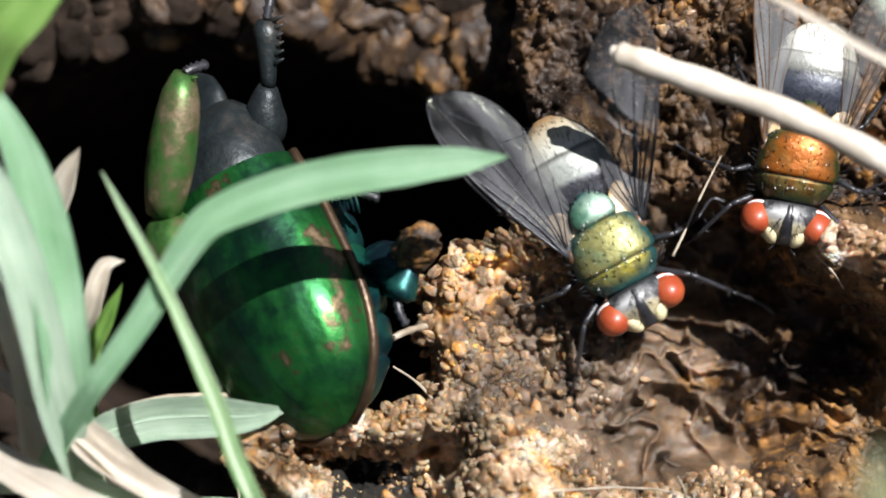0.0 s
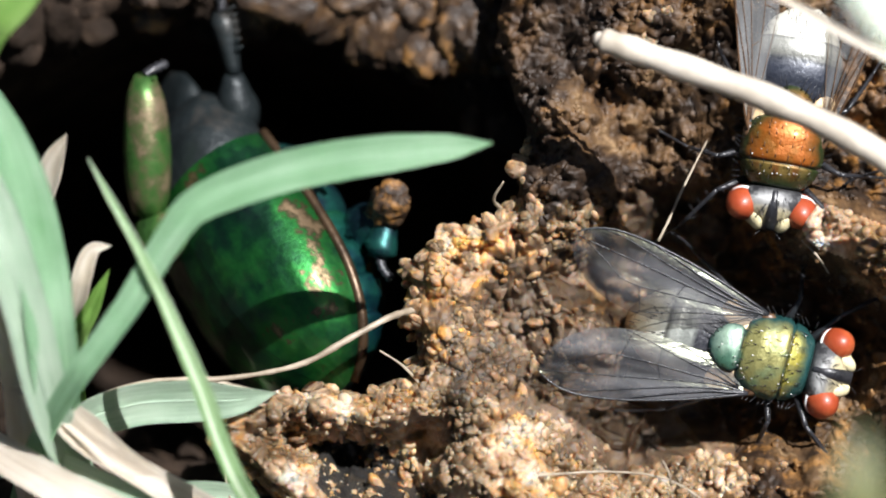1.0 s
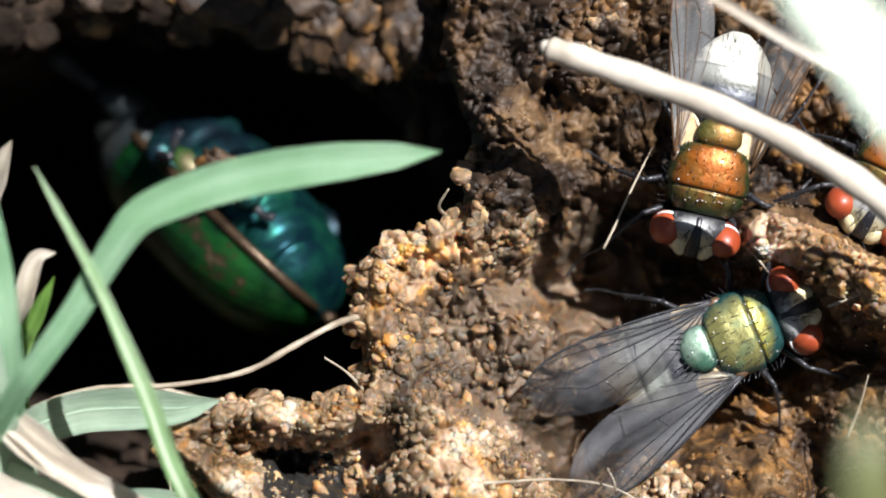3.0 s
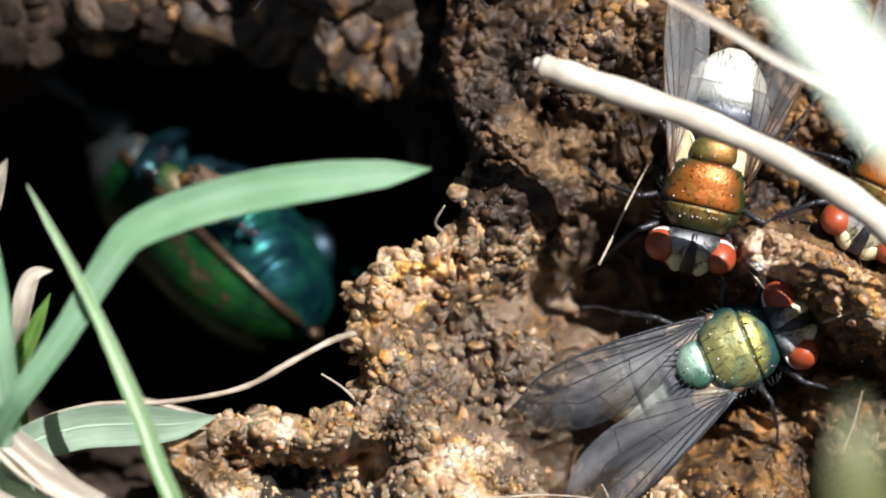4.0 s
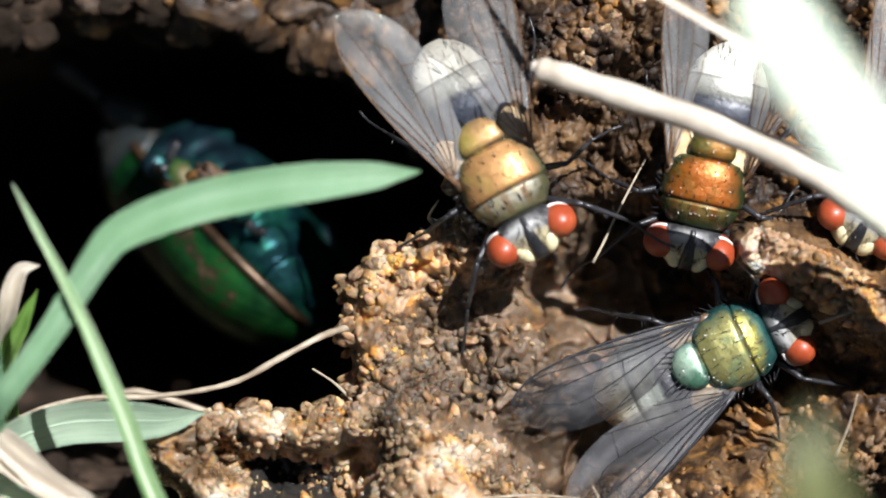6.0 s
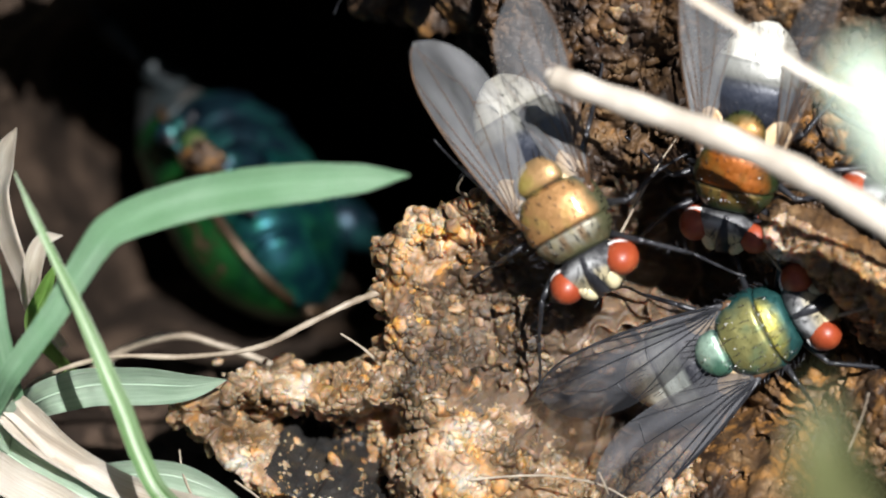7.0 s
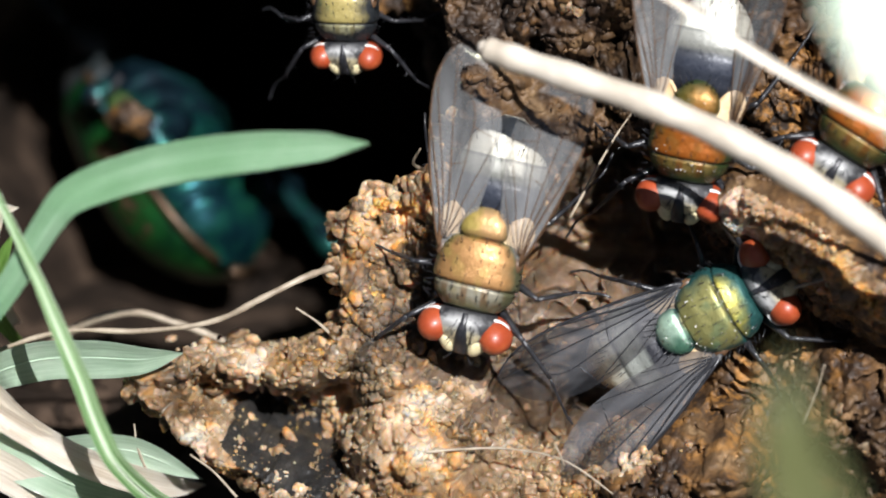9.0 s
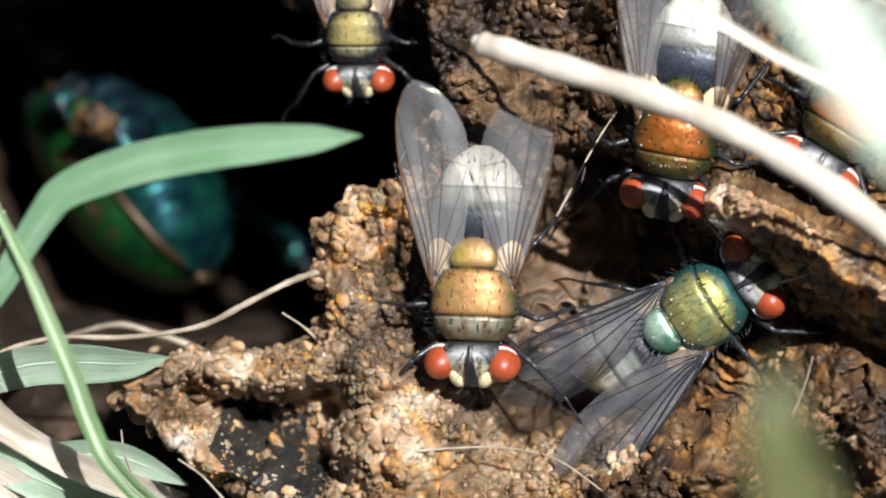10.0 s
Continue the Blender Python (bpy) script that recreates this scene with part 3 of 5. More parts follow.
patch = fbm(fu / 1.4 + 3, fv / 1.4, 4)
near_faces = (fw > -11) & (fu < 22) & (fv > -13)
bed_grains("dung_grains", near_faces & ~black & ~brown & ~wet & (patch > -0.04), 3300, 0.22, DUNG, "moist tan and amber grains of the dung", 21)
bed_grains("wet_shaded_grains", near_faces & wet & (fu < 3.5) & (patch > 0.0), 700, 0.20, DUNG_WET_SHADED, "moist brown grains of the dung, shade in their colour", 23)
bed_grains("old_shaded_grains", near_faces & brown & (patch > 0.0), 2000, 0.22, DUNG_OLD_SHADED, "dark brown grains of the older dung, partly darkened for shade", 22)

# lumps and flakes that make up the broken crests
LUMP_MESHES = []
for k in range(10):
    P = knobbly(JV, 40 + k, 0.7, 0.28)
    me = bpy.data.meshes.new("lump")
    me.from_pydata((P * MM).tolist(), [], JF.tolist())
    me.polygons.foreach_set("use_smooth", np.ones(len(me.polygons), bool))
    me.materials.append(DUNG)
    LUMP_MESHES.append(me)


OLD_MESHES = [me.copy() for me in LUMP_MESHES]
for me in OLD_MESHES:
    me.materials[0] = DUNG_OLD_SHADED


def lump(parent, u, v, w, size, turn, kinds=LUMP_MESHES):
    ob = new("lump", kinds[rng.randrange(10)])
    ob.parent = parent
    ob.matrix_local = Matrix.Translation((u * MM, v * MM, w * MM)) @ turn @ Matrix.Diagonal((*size, 1))
    return ob


for line, wide in RIDGES:
    pts = curve([(a, b, 0) for a, b, c in line], 26)
    for p in pts:
        if rng.random() < 0.22:
            u, v = p.x + rng.uniform(-0.9, 0.9), p.y + rng.uniform(-0.9, 0.9)
            a = np.array([u]), np.array([v])
            if inside(EDGE, *a)[0] < 0.15:
                continue
            r = rng.uniform(0.22, 0.55)
            lump(dung, u, v, dung_height(*a)[0] - 0.05, (r, r * rng.uniform(0.6, 1), r * rng.uniform(0.5, 0.8)), pose(0, 0, 0, rng.uniform(-25, 25), rng.uniform(-25, 25), rng.uniform(0, 360)))
# flakes on the ragged edge towards the burrow and round the tongue
for (u0, v0), (u1, v1) in zip(EDGE[1:13], EDGE[2:14]):
    for k in range(7):
        f = rng.random()
        u, v = u0 + f * (u1 - u0) + rng.uniform(-0.1, 0.35), v0 + f * (v1 - v0) + rng.uniform(-0.4, 0.1)
        w = dung_height(np.array([u + 0.35]), np.array([v - 0.1]))[0]
        if w < -3.4:
            continue
        r = rng.uniform(0.2, 0.5)
        lump(dung, u, v, w - 0.32, (r, r * rng.uniform(0.45, 0.8), r * rng.uniform(0.35, 0.6)), pose(0, 0, 0, rng.uniform(-35, 35), rng.uniform(-35, 35), rng.uniform(0, 360)))
# the far lip of the burrow: lumps of old dung
for k in range(34):
    u, v = rng.uniform(-15, 0.8), rng.uniform(8.2, 13)
    w = float(ground_height(np.array([u]), np.array([v]))[0])
    if w < -12:
        continue
    r = rng.uniform(0.7, 1.8)
    lump(ground, u, v, w, (r, r, r), Matrix(), OLD_MESHES).matrix_world = \
        BANK @ Matrix.Translation((u * MM, v * MM, w * MM)) @ pose(0, 0, 0, rng.uniform(-30, 30), rng.uniform(-30, 30), rng.uniform(0, 360)) @ Matrix.Diagonal((r, r * 0.8, r * 0.6, 1))

# ---- flies ----
HEAD = banded("silver_and_cream_head", [(0.0, (0.01, 0.01, 0.011)), (0.14, (0.02, 0.02, 0.02)), (0.24, (0.15, 0.15, 0.15)), (0.36, (0.38, 0.38, 0.37)), (0.48, (0.22, 0.215, 0.20)), (0.62, (0.40, 0.345, 0.21)), (1.0, (0.46, 0.39, 0.24))], 1, 2.0, 4.1, 0.48, 0.10, 0.14, 1200, 0.0, ((0.02, 0.02, 0.022), 900, 0.47))
DARK_ABDOMEN = banded("dusky_abdomen", [(0.0, (0.30, 0.18, 0.08)), (0.12, (0.42, 0.36, 0.25)), (0.36, (0.46, 0.46, 0.40)), (0.39, (0.07, 0.07, 0.06)), (0.44, (0.28, 0.29, 0.26)), (0.62, (0.20, 0.21, 0.19)), (0.67, (0.03, 0.03, 0.035)), (1.0, (0.02, 0.022, 0.03))], 1, -6.4, -1.6, 0.34, 0.25, 0.04)


# the wing's outline: how far the leading and the trailing edge lie off the line from hinge to tip
_s = np.linspace(0, 1, 61)
WING_S = np.sin(_s * math.pi / 2)
WING_LEAD = np.interp(WING_S, [0, 0.1, 0.25, 0.45, 0.62, 0.75, 0.85, 0.92, 0.97, 1], [0.12, 0.32, 0.56, 0.80, 0.90, 0.90, 0.78, 0.58, 0.33, 0])
WING_TRAIL = np.interp(WING_S, [0, 0.06, 0.12, 0.2, 0.26, 0.45, 0.62, 0.75, 0.85, 0.92, 0.97, 1], [0.15, 0.6, 1.15, 1.4, 1.5, 1.95, 2.1, 1.98, 1.65, 1.2, 0.7, 0])
for _ in range(3):
    for _w in (WING_LEAD, WING_TRAIL):
        _w[1:-1] = (_w[:-2] + 2 * _w[1:-1] + _w[2:]) / 4


def wing_point(s, c, side):
    """A point of the wing: s from hinge to tip, c from the leading to the trailing edge."""
    lead = float(np.interp(s, WING_S, WING_LEAD))
    trail = float(np.interp(s, WING_S, WING_TRAIL))
    x = lead - (lead + trail) * c
    y = -8.7 * s
    z = 0.07 * math.sin(c * 11) * (1 - 0.7 * s) * min(1, s * 4) - 0.45 * s * s - 0.25 * c * c
    return Vector((side * x, y, z))


def make_wing(fly, side, pose_m, tint, long=1.0):
    bm = bmesh.new()
    ns, nc = 44, 14
    stretch = Matrix.Diagonal((0.5 + 0.5 * long, long, 1)).to_3x3()
    vs = [bm.verts.new(stretch @ wing_point(math.sin(math.pi / 2 * (0.001 + 0.997 * i / (ns - 1))), j / (nc - 1), side) * MM) for i in range(ns) for j in range(nc)]
    grid_faces(bm, vs, ns, nc)
    w = part("wing", bm, tint, fly, "clear smoky wing with dark veins")
    w.matrix_local = pose_m
    # veins: (how far out, how far back) from the hinge to the margin
    lines = [([(0, 0), (0.5, 0), (0.85, 0.0), (0.985, 0.1)], 0.055), ([(0, 0.10), (0.2, 0.16), (0.45, 0.08), (0.62, 0.01)], 0.050), ([(0, 0.16), (0.25, 0.24), (0.6, 0.15), (0.90, 0.02)], 0.034),
             ([(0, 0.22), (0.2, 0.34), (0.6, 0.33), (0.975, 0.35)], 0.034), ([(0.05, 0.35), (0.3, 0.50), (0.55, 0.60), (0.70, 0.64), (0.78, 0.55), (0.93, 0.40)], 0.024),
             ([(0.05, 0.4), (0.25, 0.66), (0.45, 0.85), (0.60, 0.99)], 0.024), ([(0.05, 0.5), (0.2, 0.80), (0.34, 0.98)], 0.020),
             ([(0.42, 0.33), (0.44, 0.56)], 0.018), ([(0.62, 0.62), (0.57, 0.95)], 0.018)]
    for pts, r in lines:
        vein = curve([(a, b, 0) for a, b in pts], 18)
        line = [stretch @ wing_point(min(0.99, max(0.004, q.x)), min(1, max(0, q.y)), side) + Vector((0, 0, 0.02)) for q in vein]
        part("vein", tube(line, [r * (1.5 if tint is SMOKY else 1) * (1 - 0.6 * i / 17) for i in range(18)], 5), BLACK if tint is SMOKY else BROWN, w)
    return w


def wing_pose(side, out, lift=4, roll=6):
    """out: degrees away from the body's axis; lift: tip up; roll: leading edge down."""
    return Matrix.Translation((side * 1.62 * MM, -0.55 * MM, 0.85 * MM)) @ pose(0, 0, 0, -lift, side * roll, side * out)


LEGS = {
    "front": [(0.75, 1.2, -1.0), (2.5, 2.3, 0.2), (3.8, 3.8, -1.0), (4.6, 4.9, -2.1), (5.0, 5.5, -2.35)],
    "middle": [(0.85, 0.0, -1.2), (2.7, 0.5, 0.15), (4.0, 0.4, -1.4), (4.9, 0.1, -2.2), (5.4, 0.2, -2.35)],
    "hind": [(0.8, -1.1, -1.1), (2.5, -2.4, 0.1), (3.4, -4.0, -1.3), (3.9, -5.2, -2.2), (4.1, -5.8, -2.35)],
}


def make_leg(fly, which, side, rnd):
    pts = [Vector((side * x, y + rnd.uniform(-0.3, 0.3) * (k > 0), z)) for k, (x, y, z) in enumerate(LEGS[which])]
    a, b, c, d, e = pts
    leg = part("leg", tube(curve([a, (a + b) / 2 + Vector((0, 0, 0.15)), b], 8), [0.15, 0.19, 0.20, 0.19, 0.17, 0.15, 0.13, 0.11], 8), BLACK, fly, "bristly black leg")
    part("shin", tube(curve([b, (b + c) / 2, c], 6), [0.10, 0.11, 0.11, 0.10, 0.09, 0.08], 7), BLACK, leg)
    foot = bmesh.new()
    seg = curve([c, d, e], 11)
    tube_into(foot, seg, [0.075 if i % 2 else 0.05 for i in range(11)], 6)
    part("foot", foot, BLACK, leg)
    hair = bmesh.new()
    for p, q in ((a, b), (b, c)):
        for i in range(9):
            o = p.lerp(q, 0.15 + 0.8 * i / 9)
            dirn = Vector((rnd.uniform(-1, 1), rnd.uniform(-1, 1), rnd.uniform(-0.5, 1))).normalized()
            tube_into(hair, [o, o + dirn * 0.42], [0.025, 0.006], 4)
    part("hairs", hair, BLACK, leg)
    return leg


def make_fly(m, tone, label, size=1.0, wings=((8, 4, 6), (8, 4, 6)), abdomen_up=0.0, seed=1, abd=None, wing_mat=None, dusted=False):
    """A blow fly, head along +y, back along +z. tone: thorax material."""
    rnd = random.Random(seed)
    fly = thing("blow_fly", m, label, "fly", "flies on the dung")
    sut = [(0.66, 0.06, 0.15), (-1.38, 0.10, 0.25)]
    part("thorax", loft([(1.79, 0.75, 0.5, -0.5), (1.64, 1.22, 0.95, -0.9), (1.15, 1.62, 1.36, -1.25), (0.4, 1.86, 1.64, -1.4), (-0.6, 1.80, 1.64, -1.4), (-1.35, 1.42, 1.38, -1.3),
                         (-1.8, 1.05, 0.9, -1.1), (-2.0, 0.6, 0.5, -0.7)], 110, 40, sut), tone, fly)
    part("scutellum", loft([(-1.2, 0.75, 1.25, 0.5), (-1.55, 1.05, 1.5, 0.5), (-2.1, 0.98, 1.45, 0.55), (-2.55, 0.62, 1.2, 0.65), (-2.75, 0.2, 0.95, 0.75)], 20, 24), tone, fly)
    ab = loft([(-1.7, 0.9, 0.6, -0.8), (-2.2, 1.55, 0.95, -1.2), (-3.1, 1.98, 1.3, -1.45), (-4.3, 1.98, 1.3, -1.4), (-5.4, 1.55, 1.0, -1.15), (-6.1, 1.0, 0.5, -0.85), (-6.5, 0.4, 0.05, -0.5)],
              40, 34, [(-2.75, 0.06, 0.07), (-3.85, 0.06, 0.07), (-5.0, 0.06, 0.07)])
    a_ob = part("abdomen", ab, abd or ABDOMEN, fly, "pale sheened abdomen with dark bands")
    a_ob.matrix_local = pose(0, 0, 0, -abdomen_up)
    tufts = bmesh.new()
    for i in range(46):
        y = rnd.uniform(-6.0, -4.2)
        a = rnd.uniform(0.1, 3.04)
        r = 1.75 if y > -5 else 1.75 + (y + 5) * 1.0
        o = Vector((r * math.cos(a), y, 0.0 + 1.2 * r / 1.75 * math.sin(a) - 0.1))
        tube_into(tufts, [o, o + Vector((0.2 * math.cos(a), -0.45, 0.25 * math.sin(a)))], [0.022, 0.006], 4)
    part("abdomen_bristles", tufts, BLACK, a_ob)
    # rows of bristles on the back
    br = bmesh.new()
    for y in (1.35, 1.05, 0.8, 0.42, 0.05, -0.35, -0.8, -1.15):
        for x in (-1.25, -0.78, -0.3, 0.3, 0.78, 1.25):
            if rnd.random() < 0.12:
                continue
            xx, yy = x + rnd.uniform(-0.13, 0.13), y + rnd.uniform(-0.14, 0.14)
            top = 1.58 if yy < 0.75 else 1.58 - 0.62 * (yy - 0.75) ** 1.3
            z = top * (1 - (abs(xx) / 1.95) ** 2.4) ** 0.42
            o = Vector((xx, yy, z - 0.03))
            tube_into(br, [o, o + Vector((xx * 0.04, -0.10, 0.12)), o + Vector((xx * 0.06, -0.26, 0.17))], [0.026, 0.017, 0.005], 5)
    for side in (-1, 1):
        for k in range(14):
            y = 1.5 - 0.24 * k
            o = Vector((side * (1.8 - 0.08 * abs(y)), y, 0.55 + rnd.uniform(-0.3, 0.3)))
            tube_into(br, [o, o + Vector((side * 0.35, rnd.uniform(-0.35, 0.1), 0.25))], [0.03, 0.006], 4)
        for k in range(4):
            o = Vector((side * (0.9 - 0.2 * k), -2.2 - 0.13 * k, 1.15))
            tube_into(br, [o, o + Vector((side * 0.2, -0.6, 0.15))], [0.03, 0.006], 4)
    part("back_bristles", br, BLACK, fly)
    if dusted:
        dust = bmesh.new()
        for k in range(46):
            xx, yy = rnd.uniform(-1.35, 1.35), rnd.uniform(-2.3, 1.3)
            if yy < -1.3:
                xx *= 0.6
            top = 1.52 if yy < 0.75 else 1.52 - 0.62 * (yy - 0.75) ** 1.3
            o = Vector((xx, yy, top * (1 - (abs(xx) / 1.95) ** 2.4) ** 0.42 + 0.05))
            bmesh.ops.create_icosphere(dust, subdivisions=1, radius=rnd.uniform(0.02, 0.045) * MM, matrix=Matrix.Translation(o * MM))
        part("pollen", dust, SILVER, fly, "white specks of pollen on the back")
    # head
    hd = part("head", loft([(2.05, 0.7, 0.45, -0.6), (2.3, 1.30, 0.85, -1.15), (2.75, 1.55, 1.05, -1.35), (3.2, 1.50, 0.98, -1.4), (3.6, 1.25, 0.68, -1.35), (3.95, 0.85, 0.2, -1.2), (4.1, 0.45, -0.2, -0.9)], 30, 34), HEAD, fly, "black and silver head")
    hd.matrix_local = pose(0, -0.5 * MM, 0)
    for side in (-1, 1):
        turn = pose(0, 0, 0, -16, side * 14, side * 16)
        arc = [Vector((side * 1.25, 3.06, -0.03)) + turn @ Vector((-side * 0.74 * math.cos(a), 0.72 * math.sin(a), 0.18)) for a in (radians(-125 + 185 * k / 13) for k in range(14))]
        part("eye_rim", tube(arc, [0.04 + 0.07 * math.sin(math.pi * k / 13) for k in range(14)], 7), SILVER, hd, "silvery rim behind the eye")
        e = ellipsoid((side * 1.25, 3.06, -0.03), (0.78, 0.75, 1.08), 28, 22, pose(0, 0, 0, -16, side * 14, side * 16))
        part("eye", e, EYE, hd, "large brick-red compound eye")
        part("cheek", ellipsoid((side * 0.62, 3.62, 0.12), (0.36, 0.60, 0.50), 18, 12, pose(0, 0, 0, -40, 0, side * 26)), CREAM, hd, "cream cheek below the eye")
        part("antenna", tube([(side * 0.16, 3.72, 0.25), (side * 0.2, 3.98, 0.05), (side * 0.2, 4.02, -0.35)], [0.10, 0.14, 0.10], 8), BLACK, hd)
        part("bristle_feeler", tube([(side * 0.22, 3.98, 0.0), (side * 0.45, 4.3, 0.15), (side * 0.62, 4.45, 0.35)], [0.03, 0.018, 0.006], 5), BLACK, hd)
    part("brow", loft([(2.35, 0.14, 0.94, 0.5), (2.8, 0.27, 1.09, 0.6), (3.25, 0.31, 1.05, 0.4), (3.7, 0.32, 0.78, 0.1), (4.1, 0.30, 0.36, -0.3)], 14, 16), BLACK, hd, "matt black stripe between the eyes")
    part("mouthpart", tube([(0, 3.3, -1.0), (0, 3.55, -1.5), (0, 3.7, -2.0), (0, 3.75, -2.2)], [0.4, 0.3, 0.26, 0.36], 10), BLACK, hd)
    hb = bmesh.new()
    for k in range(22):
        a = rnd.uniform(-0.5, 0.5)
        o = Vector((a, rnd.uniform(2.6, 3.7), 1.12 - 0.15 * rnd.random()))
        o.z -= max(0, o.y - 3.0) * 0.75
        tube_into(hb, [o, o + Vector((a * 0.3, 0.25, 0.22))], [0.022, 0.006], 4)
    part("head_bristles", hb, BLACK, hd)
    for side, (out, lift, roll) in zip((-1, 1), wings):
        make_wing(fly, side, wing_pose(side, out, lift, roll), wing_mat or WING, 1.05 if wing_mat else 1.0)
        sq = ellipsoid((side * 1.42, -1.75, 0.62), (0.62, 0.85, 0.10), 16, 10, pose(0, 0, 0, 8, side * 18, side * 22))
        part("wing_scale", sq, SQUAMA, fly, "tan flap at the wing's root")
        part("wing_joint", ellipsoid((side * 1.62, -0.55, 0.7), (0.24, 0.36, 0.22), 12, 10), BROWN, fly)
        for which in LEGS:
            make_leg(fly, which, side, rnd)
    fly.scale = (size,) * 3
    return fly


def tone(name, front, back, rear, speck, rough=0.34, metal=0.62, rim=(0.012, 0.014, 0.016), high=0.55):
    # near-black stops at the seams: dark pigment plus painted groove shade
    m = banded(name, [(0.0, rear), (0.20, rear), (0.225, (0.008, 0.009, 0.01)), (0.25, back), (0.645, back), (0.665, (0.01, 0.012, 0.012)), (0.685, front), (1.0, front)], 1, -2.4, 2.2, rough, metal, 0.012, 700, 0.10, speck)
    nodes, links = m.node_tree.nodes, m.node_tree.links
    b = nodes["Principled BSDF"]
    col = b.inputs["Base Color"].links[0].from_socket
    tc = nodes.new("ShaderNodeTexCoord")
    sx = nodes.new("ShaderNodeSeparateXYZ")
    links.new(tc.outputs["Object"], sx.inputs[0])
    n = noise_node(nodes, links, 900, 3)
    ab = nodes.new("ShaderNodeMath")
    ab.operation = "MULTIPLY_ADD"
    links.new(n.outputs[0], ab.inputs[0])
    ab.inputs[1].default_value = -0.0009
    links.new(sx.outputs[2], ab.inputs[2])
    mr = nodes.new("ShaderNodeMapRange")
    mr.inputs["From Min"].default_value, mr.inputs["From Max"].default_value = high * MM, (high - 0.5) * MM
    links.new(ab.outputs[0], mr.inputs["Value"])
    wv = nodes.new("ShaderNodeMath")
    wv.operation = "SINE"
    ws = nodes.new("ShaderNodeMath")
    ws.operation = "MULTIPLY"
    ws.inputs[1].default_value = 7200.0
    links.new(sx.outputs[0], ws.inputs[0])
    links.new(ws.outputs[0], wv.inputs[0])
    fr = nodes.new("ShaderNodeMapRange")
    fr.inputs["From Min"].default_value, fr.inputs["From Max"].default_value = 0.0006, 0.0009
    links.new(sx.outputs[1], fr.inputs["Value"])
    st = nodes.new("ShaderNodeMapRange")
    st.inputs["From Min"].default_value, st.inputs["From Max"].default_value = 0.2, 0.8
    st.inputs["To Max"].default_value = 0.75
    links.new(wv.outputs[0], st.inputs["Value"])
    sm = nodes.new("ShaderNodeMath")
    sm.operation = "MULTIPLY"
    links.new(st.outputs[0], sm.inputs[0])
    links.new(fr.outputs[0], sm.inputs[1])
    col = mix_color(nodes, links, sm.outputs[0], col, tuple(0.55 * x for x in back))
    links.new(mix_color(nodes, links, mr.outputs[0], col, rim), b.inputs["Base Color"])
    return m


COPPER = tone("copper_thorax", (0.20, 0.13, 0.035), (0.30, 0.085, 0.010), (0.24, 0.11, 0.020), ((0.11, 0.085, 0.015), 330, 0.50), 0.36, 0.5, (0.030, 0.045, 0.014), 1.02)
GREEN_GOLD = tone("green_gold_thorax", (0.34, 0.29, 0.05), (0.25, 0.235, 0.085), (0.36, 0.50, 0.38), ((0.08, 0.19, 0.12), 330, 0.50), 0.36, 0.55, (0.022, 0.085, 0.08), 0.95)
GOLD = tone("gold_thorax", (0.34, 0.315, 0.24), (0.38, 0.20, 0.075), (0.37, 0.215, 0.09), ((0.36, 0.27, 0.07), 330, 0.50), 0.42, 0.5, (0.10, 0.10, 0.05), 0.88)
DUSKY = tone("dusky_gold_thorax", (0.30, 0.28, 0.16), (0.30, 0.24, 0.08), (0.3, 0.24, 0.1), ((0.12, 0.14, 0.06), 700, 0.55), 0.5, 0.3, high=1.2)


def fly_pose(u, v, w, heading, pitch=0, lean=0):
    """heading: degrees from up the slope, turning left; pitch: head up; lean: to its right."""
    return BANK @ pose(u * MM, v * MM, w * MM, 0, 0, heading) @ pose(0, 0, 0, pitch, lean, 0)


FLY_A = make_fly(fly_pose(4, 0.4, -0.2, -143), GREEN_GOLD, "green-gold blow fly with smoky wings in the hollow of the dung", 0.94, ((10, 3, 6), (16, 3, 6)), -6, 11, DARK_ABDOMEN, SMOKY, True)
FLY_C = make_fly(fly_pose(11.5, 4.3, -1.8, 168), COPPER, "copper blow fly with raised wings behind a dry stalk", 0.93, ((20, 20, -40), (22, 20, -40)), -6, 12, dusted=True)
FLY_D = make_fly(fly_pose(18, 4.5, -1.6, 156), COPPER, "copper blow fly half hidden by pale grass", 0.93, ((16, 8, 6), (16, 8, 6)), 0, 13)
FLY_E = make_fly(fly_pose(-3.9, 12.9, 1, 180), GOLD, "golden-brown blow fly with spread clear wings", 0.96, ((7, 4, 6), (7, 4, 6)), 0, 14)
FLY_F = make_fly(fly_pose(-3, 9.6, -5, 179), DUSKY, "dusky blow fly on the rim of the burrow", 0.74, ((9, 4, 6), (9, 4, 6)), 0, 15)

# ---- beetle ----
ELYTRA = mottled("green_metal_shell", [(0.30, (0.002, 0.012, 0.010)), (0.44, (0.004, 0.040, 0.014)), (0.60, (0.014, 0.120, 0.022)), (0.63, (0.05, 0.045, 0.02)), (0.69, (0.22, 0.15, 0.085))], 330, 0.40, 0.8, bump=0.00006, bscale=1500, coat=0.3)
TEAL = mottled("blue_green_metal", [(0.3, (0.003, 0.014, 0.030)), (0.42, (0.006, 0.045, 0.055)), (0.54, (0.011, 0.10, 0.072)), (0.70, (0.028, 0.20, 0.07))], 330, 0.38, 0.8, bump=0.00005, bscale=1800)
PRONOTUM = mottled("dull_dark_green_shell", [(0.3, (0.005, 0.008, 0.009)), (0.55, (0.015, 0.020, 0.021)), (0.75, (0.045, 0.037, 0.030))], 450, 0.45, 0.4, bump=0.0001, bscale=1800)
